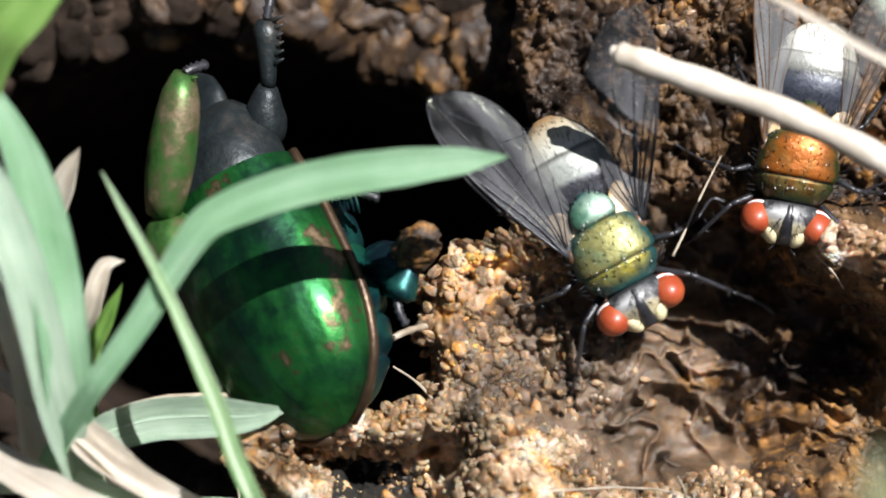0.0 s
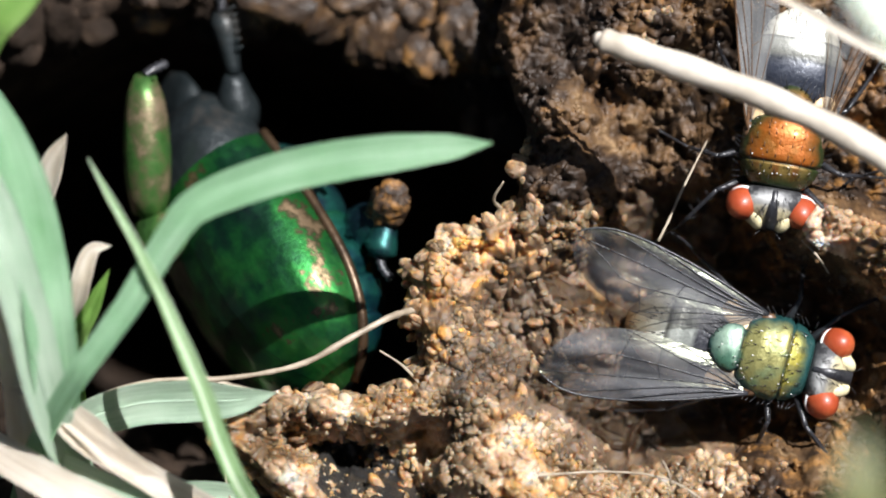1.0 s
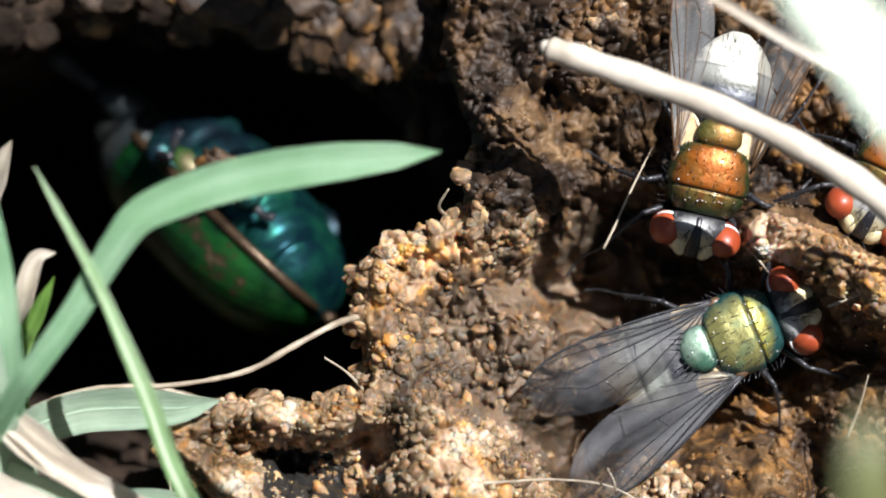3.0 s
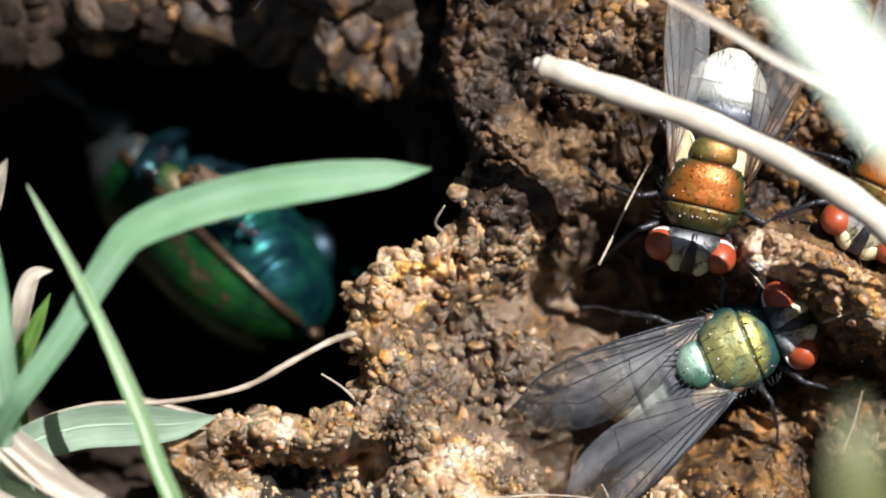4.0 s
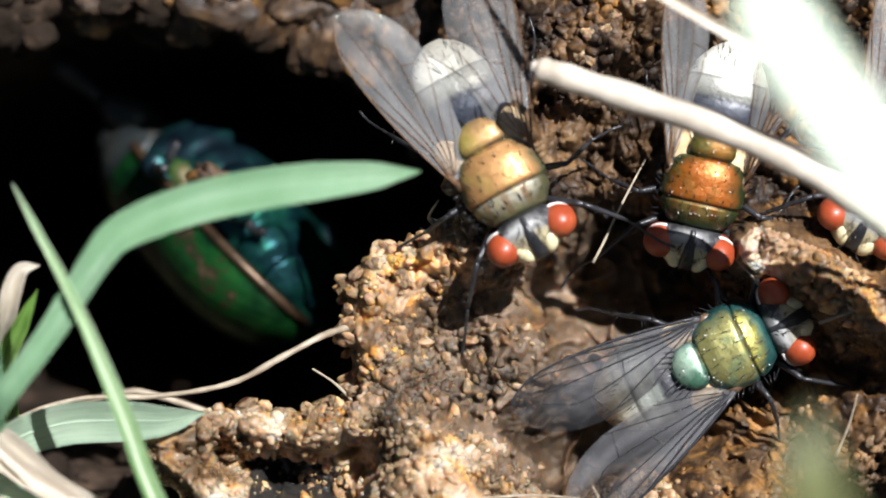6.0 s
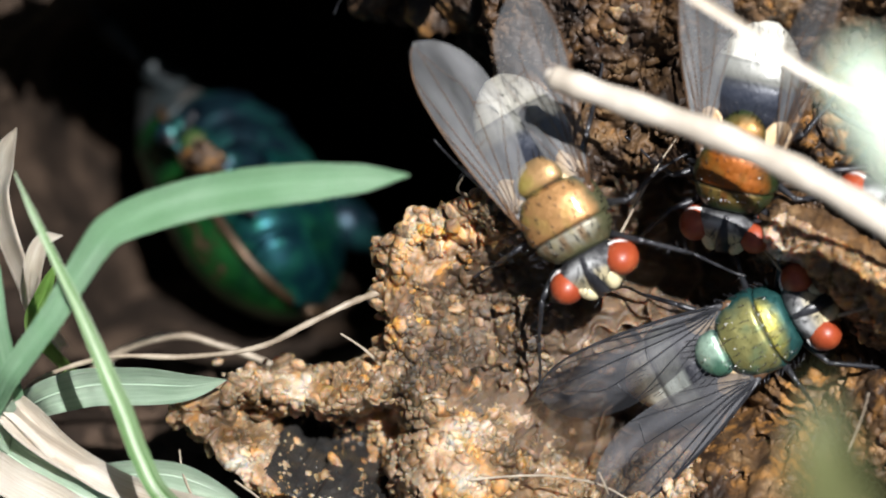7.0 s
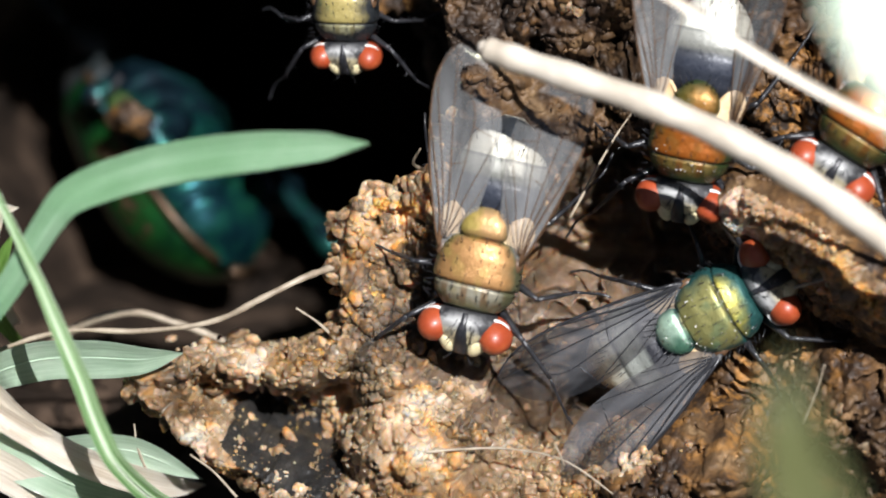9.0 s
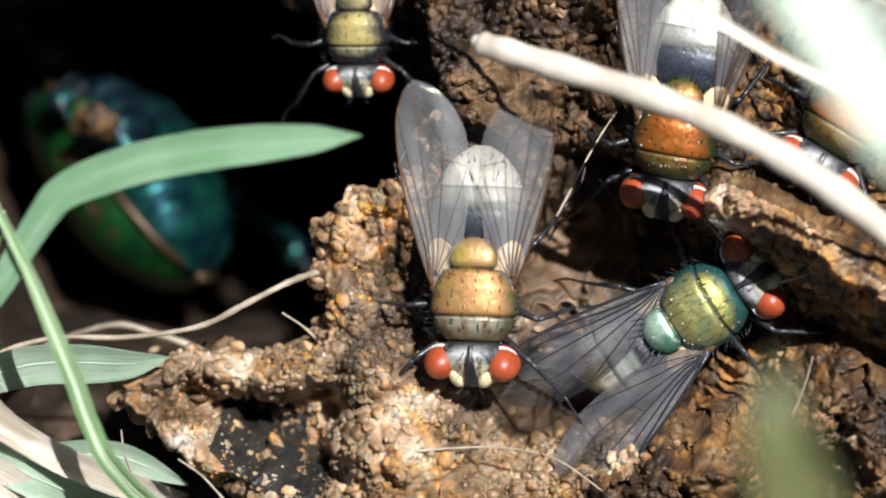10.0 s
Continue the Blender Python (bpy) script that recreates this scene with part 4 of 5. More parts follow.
# blue-black puts the burrow's shade into the colour of legs and breast
SHADED_BLUE = mottled("shaded_blue_metal", [(0.3, (0.003, 0.006, 0.012)), (0.5, (0.006, 0.022, 0.032)), (0.66, (0.012, 0.09, 0.07))], 420, 0.40, 0.7, bump=0.00005, bscale=1800)
MARGIN = mottled("bronze_rim", [(0.3, (0.03, 0.018, 0.010)), (0.7, (0.09, 0.055, 0.03))], 600, 0.35, 0.6, bump=0.00004)
LIME = mottled("yellow_green_metal", [(0.3, (0.012, 0.035, 0.010)), (0.46, (0.045, 0.12, 0.025)), (0.54, (0.09, 0.10, 0.04)), (0.62, (0.20, 0.15, 0.09))], 420, 0.42, 0.6, bump=0.00006, bscale=1500)


def axes(c, fwd, up):
    """A pose in the bank's space from a centre (mm), the way forward and the way up."""
    f = Vector(fwd).normalized()
    r = f.cross(Vector(up)).normalized()
    u = r.cross(f)
    m = Matrix((r, f, u)).transposed().to_4x4()
    return BANK @ Matrix.Translation([x * MM for x in c]) @ m


def half_shell(side):
    """One wing case: a quarter dome with lengthwise furrows."""
    bm = bmesh.new()
    ny, na = 44, 30
    vs = []
    for i in range(ny):
        t = i / (ny - 1)
        y = 5.2 - 11.8 * t
        e = max(0.02, 1 - max(0, (t - 0.45) / 0.55) ** 2.4) * (0.86 + 0.14 * min(1, t * 4))
        hw, top = 5.1 * e ** 0.5, 4.0 * e ** 0.62
        for j in range(na):
            a = (j / (na - 1)) * math.pi / 2
            fur = 0.012 * math.cos(a * 28) + 0.03 * noise.noise((a * 5 + side * 7, t * 9, 0.3))
            x = side * (0.012 + (hw + fur) * math.sin(a) ** 0.92)
            z = (top + fur) * math.cos(a) ** 0.8 - 0.2
            vs.append(bm.verts.new((x * MM, y * MM, z * MM)))
    grid_faces(bm, vs, ny, na)
    bmesh.ops.recalc_face_normals(bm, faces=bm.faces)
    return bm


RAISED = []


def beetle_leg(beetle, pts, thick, mat_a, mat_b):
    a, b, c, d = [Vector(p) for p in pts]
    leg = part("leg", tube(curve([a, (a + b) / 2 + Vector((0, 0, 0.2)), b], 9), [thick * k for k in (0.7, 1, 1.15, 1.2, 1.15, 1.0, 0.85, 0.7, 0.5)], 12), mat_a, beetle, "stout metallic leg")
    sh = part("shin", tube(curve([b, (b + c) / 2, c], 8), [thick * k for k in ((0.55, 0.7, 0.78, 0.8, 0.78, 0.72, 0.62, 0.35) if mat_b is LIME else (0.42, 0.45, 0.5, 0.58, 0.66, 0.74, 0.8, 0.5))], 10), mat_b, beetle, "toothed metallic shin")
    if mat_b is LIME:
        RAISED.extend((leg, sh))
    for k in range(6):
        o = b.lerp(c, 0.3 + 0.13 * k)
        side = (c - b).cross(Vector((0, 0, 1))).normalized()
        part("spine", tube([o, o + side * min(1.1, thick * 1.2) * (0.8 if mat_b is LIME else 1) + (c - b).normalized() * 0.5], [0.22, 0.04], 6), mat_b, sh)
    ft = curve([c, (c + d) / 2 + Vector((0, 0, 0.2)), d], 11)
    part("foot", tube(ft, [0.28 if i % 2 else 0.17 for i in range(11)], 8), BLACK, sh)
    return leg


def make_beetle(m):
    rnd = random.Random(4)
    b = thing("dung_beetle", m, "large metallic green dung beetle digging in the burrow", "beetle")
    for side in (-1, 1):
        el = part("wing_case", half_shell(side), ELYTRA, b, "furrowed metallic green wing case with dirt on it")
        rim = []
        for i in range(24):
            t = i / 23
            e = max(0.02, 1 - max(0, (t - 0.45) / 0.55) ** 2.4) * (0.86 + 0.14 * min(1, t * 4))
            rim.append((side * (5.1 * e ** 0.5 + 0.06), 5.2 - 11.8 * t, -0.2))
        part("rim", tube(rim, 0.27, 8), MARGIN, el, "bronze rim of the wing case")
    rings = [(-6.2 + 1.75 * k, 0.22, 0.55) for k in range(6)]
    part("belly", loft([(-6.4, 0.6, 0.4, -0.6), (-5.9, 2.4, 0.8, -1.9), (-4.5, 4.0, 1.2, -3.2), (-2, 4.75, 1.5, -4.0), (0.4, 4.8, 1.5, -4.1), (1.0, 4.2, 1.3, -3.6)], 60, 40, rings), TEAL, b, "ringed blue-green belly")
    # split from the belly and darkened, as the shade falls there
    part("breast", loft([(0.2, 4.3, 1.3, -3.7), (0.8, 4.8, 1.5, -4.3), (2.6, 4.85, 1.5, -4.5), (4.5, 4.4, 1.5, -4.2), (5.4, 3.6, 1.2, -3.2)], 30, 40, [(2.4, 0.3, 0.3)]), SHADED_BLUE, b, "underside between the legs, blue-black to stand in for shade")
    part("pronotum", loft([(4.9, 3.6, 2.8, -2.2), (5.4, 4.0, 3.2, -2.5), (6.8, 4.0, 3.0, -2.6), (8.4, 3.4, 2.0, -2.2), (9.2, 2.6, 1.0, -1.5)], 26, 40, [(7.4, 0.5, 0.12)]), PRONOTUM, b, "dull dark pronotum dusted with soil")
    part("head", loft([(8.8, 2.2, 0.8, -1.2), (9.8, 2.4, 0.5, -0.9), (10.8, 2.1, 0.0, -0.7), (11.5, 1.2, -0.3, -0.6)], 16, 28), PRONOTUM, b, "shovel-shaped head")
    beetle_leg(b, [(2.6, 7.0, -1.5), (4.9, 8.6, -0.6), (6.8, 11.0, -0.4), (8.0, 12.2, -1.0)], 0.9, PRONOTUM, PRONOTUM)
    beetle_leg(b, [(-1.4, 3.2, 3.2), (-0.8, 4.8, 4.4), (4.6, 9.2, 4.6), (5.2, 9.4, 3.4)], 1.5, LIME, LIME)
    beetle_leg(b, [(3.2, 3.8, -1.6), (5.2, 3.6, -0.4), (7.0, 2.0, -0.6), (7.8, 1.0, -1.0)], 0.9, SHADED_BLUE, SHADED_BLUE)
    beetle_leg(b, [(-3.6, 2.0, -3.0), (-7.0, 2.6, -2.6), (-9.0, 0.0, -3.0), (-9.8, -1.6, -3.4)], 1.0, SHADED_BLUE, SHADED_BLUE)
    beetle_leg(b, [(3.6, -0.6, -3.2), (7.0, -1.5, -2.6), (5.3, -2.7, -2.0), (4.9, -3.9, -2.2)], 1.05, SHADED_BLUE, SHADED_BLUE)
    beetle_leg(b, [(-3.6, -0.6, -3.2), (-6.2, -2.6, -3.6), (-7.2, -5.6, -4.0), (-7.6, -7.4, -4.2)], 1.05, SHADED_BLUE, SHADED_BLUE)
    bit = bmesh.new()
    P = knobbly(JV, 77, 1.0, 0.4) * (1.2, 0.8, 0.75) + (7.7, -1.4, -2.2)
    bv = [bit.verts.new(Vector(p) * MM) for p in P.tolist()]
    for f in JF.tolist():
        bit.faces.new([bv[k] for k in f])
    part("dung_bit", bit, DUNG_OLD_SHADED, b, "crumb of orange dung stuck to the leg")
    b.scale = (0.78, 0.92, 0.85)
    return b


BEETLE = make_beetle(axes((-9.6, -0.8, -7.5), (-0.40, 0.86, -0.30), (-0.45, -0.05, 0.9)))

# ---- grass, stalks, roots ----


def strip(pts, width, face, fold=0.25, twist=0.0, m=40, across=7, tip=0.35, root=0.6, widths=()):
    """A leaf blade along points (mm); face: the way its upper side looks; fold: depth of its channel; tapered to the tip at the end."""
    bm = bmesh.new()
    uvl = bm.loops.layers.uv.new("UVMap")
    line = curve(pts, m)
    face = Vector(face).normalized()
    vs, uv = [], {}
    for i, p in enumerate(line):
        t = i / (m - 1)
        d = (line[min(i + 1, m - 1)] - line[max(i - 1, 0)]).normalized()
        s = d.cross(face).normalized()
        n = s.cross(d)
        a = twist * t
        s, n = s * math.cos(a) + n * math.sin(a), n * math.cos(a) - s * math.sin(a)
        taper = (root + (1 - root) * min(1, t / 0.35)) * max(0.02, 1 - max(0, (t - (1 - tip)) / tip) ** 1.8)
        if widths:
            taper = max(0.02, float(np.interp(t, [k / (len(widths) - 1) for k in range(len(widths))], widths)))
        for j in range(across):
            k = 2 * j / (across - 1) - 1
            v = bm.verts.new((p + s * (width / 2 * taper * k) + n * (fold * width * taper * (k * k - 0.5))) * MM)
            vs.append(v)
            uv[v] = (j / (across - 1), t * 6)
    grid_faces(bm, vs, m, across)
    for f in bm.faces:
        for lp in f.loops:
            lp[uvl].uv = uv[lp.vert]
    # a real thickness
    bmesh.ops.solidify(bm, geom=bm.faces[:], thickness=0.07 * MM)
    return bm


def blade(name, pts, width, material, label, category, **kw):
    fold = kw.get("fold", 0.25)
    ob = part(name, strip(pts, width, kw.pop("face", (0, 0, 1)), **kw), material, None)
    ob.matrix_world = BANK
    if material not in (DRY,):
        line = curve(pts, 40)
        part("midrib", tube([p + Vector((0, 0, -fold * width * 0.42)) for p in line[4:37]], [0.05 * (1 - 0.6 * i / 33) for i in range(33)], 6), material, ob)
    return tagged(ob, label, category)


LEAF_PALE = blade_material("pale_green_blade", (0.52, 0.64, 0.50), (0.68, 0.77, 0.64), (0.80, 0.85, 0.76))
LEAF_OLIVE = blade_material("olive_blade", (0.10, 0.11, 0.035), (0.16, 0.17, 0.07), (0.24, 0.25, 0.13))
STRAW = mottled("bleached_straw", [(0.3, (0.31, 0.26, 0.20)), (0.55, (0.50, 0.44, 0.36)), (0.75, (0.68, 0.62, 0.54))], 300, 0.45, bump=0.00005, bscale=2500)
LONG_LEAF = blade("grass_blade", [(-20.5, -12, -5), (-18.3, -8, 4), (-16.43, -5.14, 7.4), (-15.35, -3.68, 8.2), (-14.06, -1.91, 8.5), (-12.99, -0.19, 8.7), (-12.2, 1.0, 8.9), (-11.5, 1.83, 8.9), (-10.19, 2.49, 8.7), (-8.26, 3.14, 8.5), (-6.11, 3.61, 8.2), (-3.96, 3.93, 7.9), (-1.81, 4.17, 7.6), (-0.13, 4.35, 7.4)],
                  1.62, LEAF, "bent green grass blade reaching over the burrow", "grass", face=(0.15, 0.25, 1), fold=0.14, m=84, widths=(0.3, 0.5, 0.55, 0.6, 0.64, 0.68, 0.74, 0.84, 0.96, 1.0, 1.0, 0.92, 0.66, 0.04))
LEAF_STRIPED = blade_material("striped_green_blade", (0.14, 0.32, 0.09), (0.44, 0.60, 0.34), (0.94, 0.95, 0.88), 3.2)
THIN_BLADE = blade("grass_blade", [(-7.4, -14, -4), (-8.6, -11.4, 4), (-9.74, -8.99, 7.6), (-10.5, -7.27, 8.2), (-11.07, -5.56, 8.5), (-11.57, -4.27, 8.7), (-12.2, -2.77, 8.8), (-12.85, -1.27, 8.9), (-13.6, 0.24, 9.0), (-14.68, 2.17, 8.8), (-15.6, 3.75, 8.4)], 0.78, LEAF_STRIPED,
                   "thin upright grass blade with a brown tip", "grass", face=(0.5, 0.2, 1), fold=0.3, m=60, widths=(1.0, 1.0, 1.0, 1.0, 1.0, 0.92, 0.78, 0.62, 0.5, 0.38, 0.05))
LOW_LEAF = blade("grass_blade", [(-19.5, -9.5, -3), (-16.8, -6.9, 2.4), (-14.6, -5.95, 2.8), (-12.4, -5.75, 2.6), (-10.4, -5.75, 2.2), (-8.8, -5.45, 1.8)], 1.75, LEAF_GREY,
                 "short grey-green leaf lying above the soil", "grass", face=(0.1, -0.3, 1), fold=0.12, tip=0.4)
blade("grass_blade", [(-15.6, -14, -4), (-16.9, -8, 4), (-17.1, -3.5, 7.5), (-17.5, 0.0, 8.0), (-18.6, 4.2, 8.2), (-20.6, 8.2, 8.0)], 2.1, LEAF, "broad green grass blade at the edge of the tuft", "grass", face=(0.6, 0, 1), fold=0.15)
blade("grass_blade", [(-15.2, -13, -4), (-17.0, -7, 5.5), (-18.0, -2, 8.5), (-19.2, 2.0, 9.0), (-20.8, 6, 9)], 1.8, LEAF_GREY, "pale green grass blade of the tuft", "grass", face=(0.5, 0, 1), fold=0.15)
blade("grass_blade", [(-22, -2, -4), (-21.5, 4, 6), (-19.8, 8.2, 10), (-18.0, 10.2, 10.5), (-15.8, 12.6, 10)], 2.2, LEAF_LIME, "lime green grass blade over the soil", "grass", face=(0.3, 0, 1), fold=0.12)
blade("dry_grass", [(-20.5, 2.5, 5.5), (-19.2, 0.6, 6.2), (-18.4, -1.8, 6.2), (-17.8, -4.4, 6), (-16.5, -6.9, 5.6), (-13.8, -8.7, 5.2), (-11.4, -10.4, 3), (-10.5, -12, -3)], 0.95, DRY, "dry tan grass stem lying over the tuft", "grass", face=(0.2, 0.4, 1), fold=0.5, tip=0.2)
blade("dry_grass", [(-21, -3.8, 3), (-17.9, -5.4, 5.2), (-16.0, -6.7, 5.4), (-14.4, -8.2, 5.2), (-12.0, -9.6, 4.6), (-9.8, -11.2, 1), (-9, -12, -3)], 1.15, DRY, "dry cream grass blade in the tuft", "grass", face=(0.1, 0.3, 1), fold=0.3, tip=0.25)
blade("dry_grass", [(-22, -8.5, 2), (-18.5, -8.2, 4), (-15.5, -9.2, 5.2), (-12.5, -10.8, 4), (-11, -13, -3)], 1.6, LEAF_GREY, "pale bleached grass blade", "grass", face=(0.1, 0.3, 1), fold=0.2, tip=0.25)
blade("grass_blade", [(-17.2, -7, -4), (-16.8, -3.8, 2.2), (-15.9, -1.9, 3.8), (-15.2, -0.5, 4.2)], 0.75, LEAF_LIME, "young green grass shoot in the tuft", "grass", face=(0.3, -0.2, 1), tip=0.5)
blade("dry_grass", [(-17.6, -6, -4), (-16.9, -3, 2.0), (-16.5, -1.4, 3.6), (-16.0, 0.1, 3.8), (-15.2, 0.4, 3.5)], 0.8, DRY, "curled dry tan leaf tip", "grass", face=(0.3, 0.4, 1), fold=0.4, tip=0.4)
blade("dry_grass", [(-19, -4, -4), (-18.4, 1, 2.0), (-17.6, 3.4, 3.8), (-16.9, 4.8, 4.2)], 1.0, DRY, "upright dry tan leaf tip", "grass", face=(0.3, 0.4, 1), fold=0.4, tip=0.4)
blade("grass_blade", [(-16.5, -12, -3), (-13.8, -10.0, 1.5), (-11, -9.7, 1.6), (-8.2, -10.9, 0.6)], 1.4, LEAF_GREY, "low grey-green leaf under the tuft", "grass", face=(0, -0.2, 1), fold=0.1)

blade("dry_grass", [(-23, -6, 2), (-20, -7.4, 4.6), (-17.2, -8.9, 5.8), (-14.6, -10.2, 5.6), (-12.4, -12.4, 3)], 1.5, DRY, "broad bleached grass blade in the tuft", "grass", face=(0, 0.4, 1), fold=0.12, tip=0.25)
blade("dry_grass", [(-22, 1.5, 2), (-19.9, -1.5, 4.4), (-18.9, -4.2, 4.8), (-18.6, -7.5, 4.2), (-19, -11, 0)], 1.3, DRY, "bleached upright grass sheath", "grass", face=(0.4, 0.2, 1), fold=0.2, tip=0.25)
stalk_line = curve([(4.0, 8.5, 4.3), (4.9, 8.18, 4.6), (6.95, 7.45, 5), (10.45, 6.15, 5.6), (13.5, 4.7, 5.9), (15.85, 3.2, 5.8), (18.0, 1.45, 5.4), (22, -2.5, 3), (26, -6, -5)], 60)
STALK = part("dry_stalk", tube(stalk_line, [0.50 * min(1, (0.25 + 0.42 * i) ** 0.6) + 0.04 * math.sin(i * 0.9) * (i > 3) + 0.002 * i for i in range(60)], 16), STRAW, None)
STALK.matrix_world = BANK
part("broken_end", ellipsoid(stalk_line[0], (0.24, 0.30, 0.30), 14, 10), DRY, STALK, "frayed pale end of the stalk")
tagged(STALK, "thick pale dry stalk lying across in front of the flies", "stalk")
THIN = blade("dry_stalk", [(30, -1, -5), (24, 3.2, 6), (18.2, 5.9, 9), (13.9, 8.0, 9.2), (10.7, 9.9, 9), (7.4, 11.8, 8.6), (3, 14.5, 6)], 0.4, DRY, "thin bleached straw above the flies", "stalk", face=(0, 0.3, 1), fold=0.4, tip=0.2)
# the three blades before the lens are placed to fit the camera's view
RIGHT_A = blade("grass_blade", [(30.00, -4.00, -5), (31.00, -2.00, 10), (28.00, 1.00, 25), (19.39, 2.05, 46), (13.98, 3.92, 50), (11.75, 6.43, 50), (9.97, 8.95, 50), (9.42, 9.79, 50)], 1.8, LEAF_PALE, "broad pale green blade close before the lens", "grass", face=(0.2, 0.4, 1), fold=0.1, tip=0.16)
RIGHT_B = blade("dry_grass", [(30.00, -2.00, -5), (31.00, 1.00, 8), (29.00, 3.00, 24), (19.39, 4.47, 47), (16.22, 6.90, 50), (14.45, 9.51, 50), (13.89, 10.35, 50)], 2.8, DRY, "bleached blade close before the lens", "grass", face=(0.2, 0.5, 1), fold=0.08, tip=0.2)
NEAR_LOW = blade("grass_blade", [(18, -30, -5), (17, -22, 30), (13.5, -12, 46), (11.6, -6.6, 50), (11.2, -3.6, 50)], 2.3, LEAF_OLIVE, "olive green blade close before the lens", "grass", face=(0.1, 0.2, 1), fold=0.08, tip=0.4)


def fibre(name, pts, r, label, category, m=40, material=FIBRE):
    line = curve(pts, m)
    rr = random.Random(len(label))
    ob = part(name, tube(line, [r * (0.8 + 0.4 * rr.random()) * (1 - 0.5 * i / m) for i in range(m)], 7), material, None)
    ob.matrix_world = BANK
    return tagged(ob, label, category)


ROOT = fibre("root_fibre", [(-3.4, -2.2, -1.9), (-4.4, -2.5, -0.6), (-6.0, -3.35, 0.0), (-8.0, -4.4, 0.2), (-11.0, -4.95, 0.4), (-14.2, -5.1, 0.8), (-17.4, -6.4, 0.6), (-20, -9, -5)], 0.16, "thin tan root bridging burrow and dung", "root")
fibre("root_fibre", [(-17.2, -7.6, -5), (-15.0, -5.9, -4.6), (-12.7, -5.15, -4.4), (-10.9, -5.5, -4.6), (-9.1, -6.2, -5.2), (-7.5, -7.1, -6), (-5.8, -8.6, -8)], 0.19, "fine pale root loop in the burrow", "root")
fibre("root_fibre", [(-3.1, -5.3, -1.6), (-3.9, -4.45, -1.2), (-4.8, -3.85, -1.0)], 0.07, "short stiff hair sticking from the dung", "fibre", 12)
fibre("root_fibre", [(1.4, -8.7, 2.4), (2.8, -8.65, 1.6), (4.4, -8.6, 1.2), (6.2, -8.75, 1.2), (7.4, -9.2, 1.2), (8.8, -10.2, 1.0)], 0.06, "fine pale thread lying on the dung", "fibre")
fibre("root_fibre", [(6.9, -9.1, 1.6), (6.8, -8.6, 1.9), (6.55, -8.1, 2.0)], 0.05, "short twig of the thread", "fibre", 10)
fibre("straw_bit", [(6.45, 0.6, -0.6), (6.9, 1.5, -0.7), (7.3, 2.4, -1.0), (8.0, 3.8, -1.6), (8.5, 4.7, -2.8)], 0.065, "thin tan straw on the dung", "straw", 24)
fibre("straw_bit", [(12.2, 0.8, -1.6), (12.9, 0.0, -1.4), (13.4, -0.7, -1.8)], 0.07, "short tan straw bit on dung", "straw", 12)
fibre("straw_bit", [(16.2, -7.0, 0.2), (16.7, -5.6, 0.6), (17.0, -4.4, 0.8)], 0.06, "pale grass fibre upright in the dung", "straw", 14)
fibre("straw_bit", [(15.5, -1.7, -0.6), (16.8, -1.2, -0.4), (18.4, -0.7, -0.5)], 0.09, "tan straw bit on a dung clod", "straw", 14)
fibre("straw_bit", [(0.1, 1.9, -2.4), (-0.2, 2.3, -1.6), (0.2, 3.0, -1.0)], 0.08, "thin fibre end at the burrow's edge", "straw", 12)
fibre("root_fibre", [(-10.2, -11, 1.2), (-10.7, -9.6, 1.5), (-10.9, -8.6, 1.4)], 0.06, "fine hair beside the dung", "fibre", 12)
fibre("root_fibre", [(-6.4, -11.2, 2.0), (-7.4, -10.2, 2.0), (-8.4, -9.6, 1.9)], 0.07, "pale stem hair beside the dung", "fibre", 12)

# ---- what moves ----
A_ROWS = [
    (0.0, 4.0, 0.8, -0.6, -152), (0.1, 4.25, 0.9, -0.6, -145), (0.2, 4.45, 0.7, -0.6, -146), (0.3, 4.42, -0.6, -0.6, -155), (0.4, 5.64, -1.77, -1.0, -153),
    (0.5, 7.3, -2.6, -1.4, -146), (0.6, 7.55, -2.3, -1.5, -137), (0.7, 8.3, -3.0, -1.6, -115), (0.8, 9.88, -4.0, -1.7, -107), (0.9, 10.83, -4.1, -1.8, -106),
    (1.0, 11.05, -4.1, -1.8, -105), (1.1, 11.2, -4.0, -1.8, -101), (1.2, 11.38, -3.5, -1.8, -90), (1.5, 11.43, -3.2, -1.8, -78), (1.8, 11.7, -3.0, -1.8, -74), (2.5, 11.98, -2.8, -1.8, -69),
    (5.5, 12.0, -2.78, -1.8, -66), (7.0, 12.15, -2.78, -1.8, -61), (8.5, 12.35, -2.95, -1.8, -60), (10.0, 12.3, -2.95, -1.8, -57),
]
C_ROWS = [(0.0, 11.55, 4.35, -1.8, 169), (1.0, 11.5, 4.35, -1.8, 170), (1.5, 11.3, 4.2, -1.8, 170), (2.0, 11.0, 3.85, -1.8, 168), (2.5, 10.75, 3.55, -1.8, 167), (5.7, 10.78, 3.6, -1.8, 167), (7.0, 11.15, 3.7, -1.8, 171), (10.0, 11.05, 3.85, -1.8, 172)]
D_ROWS = [(0.0, 20.8, 5.0, -1.6, 148), (1.3, 20.3, 4.6, -1.6, 148), (2.0, 18.7, 4.2, -1.6, 149), (2.5, 18.35, 4.0, -1.6, 150), (5.7, 18.3, 4.1, -1.6, 152), (6.8, 18.15, 4.7, -1.6, 150), (9.0, 17.97, 5.0, -1.6, 150), (10.0, 17.95, 4.95, -1.6, 150)]
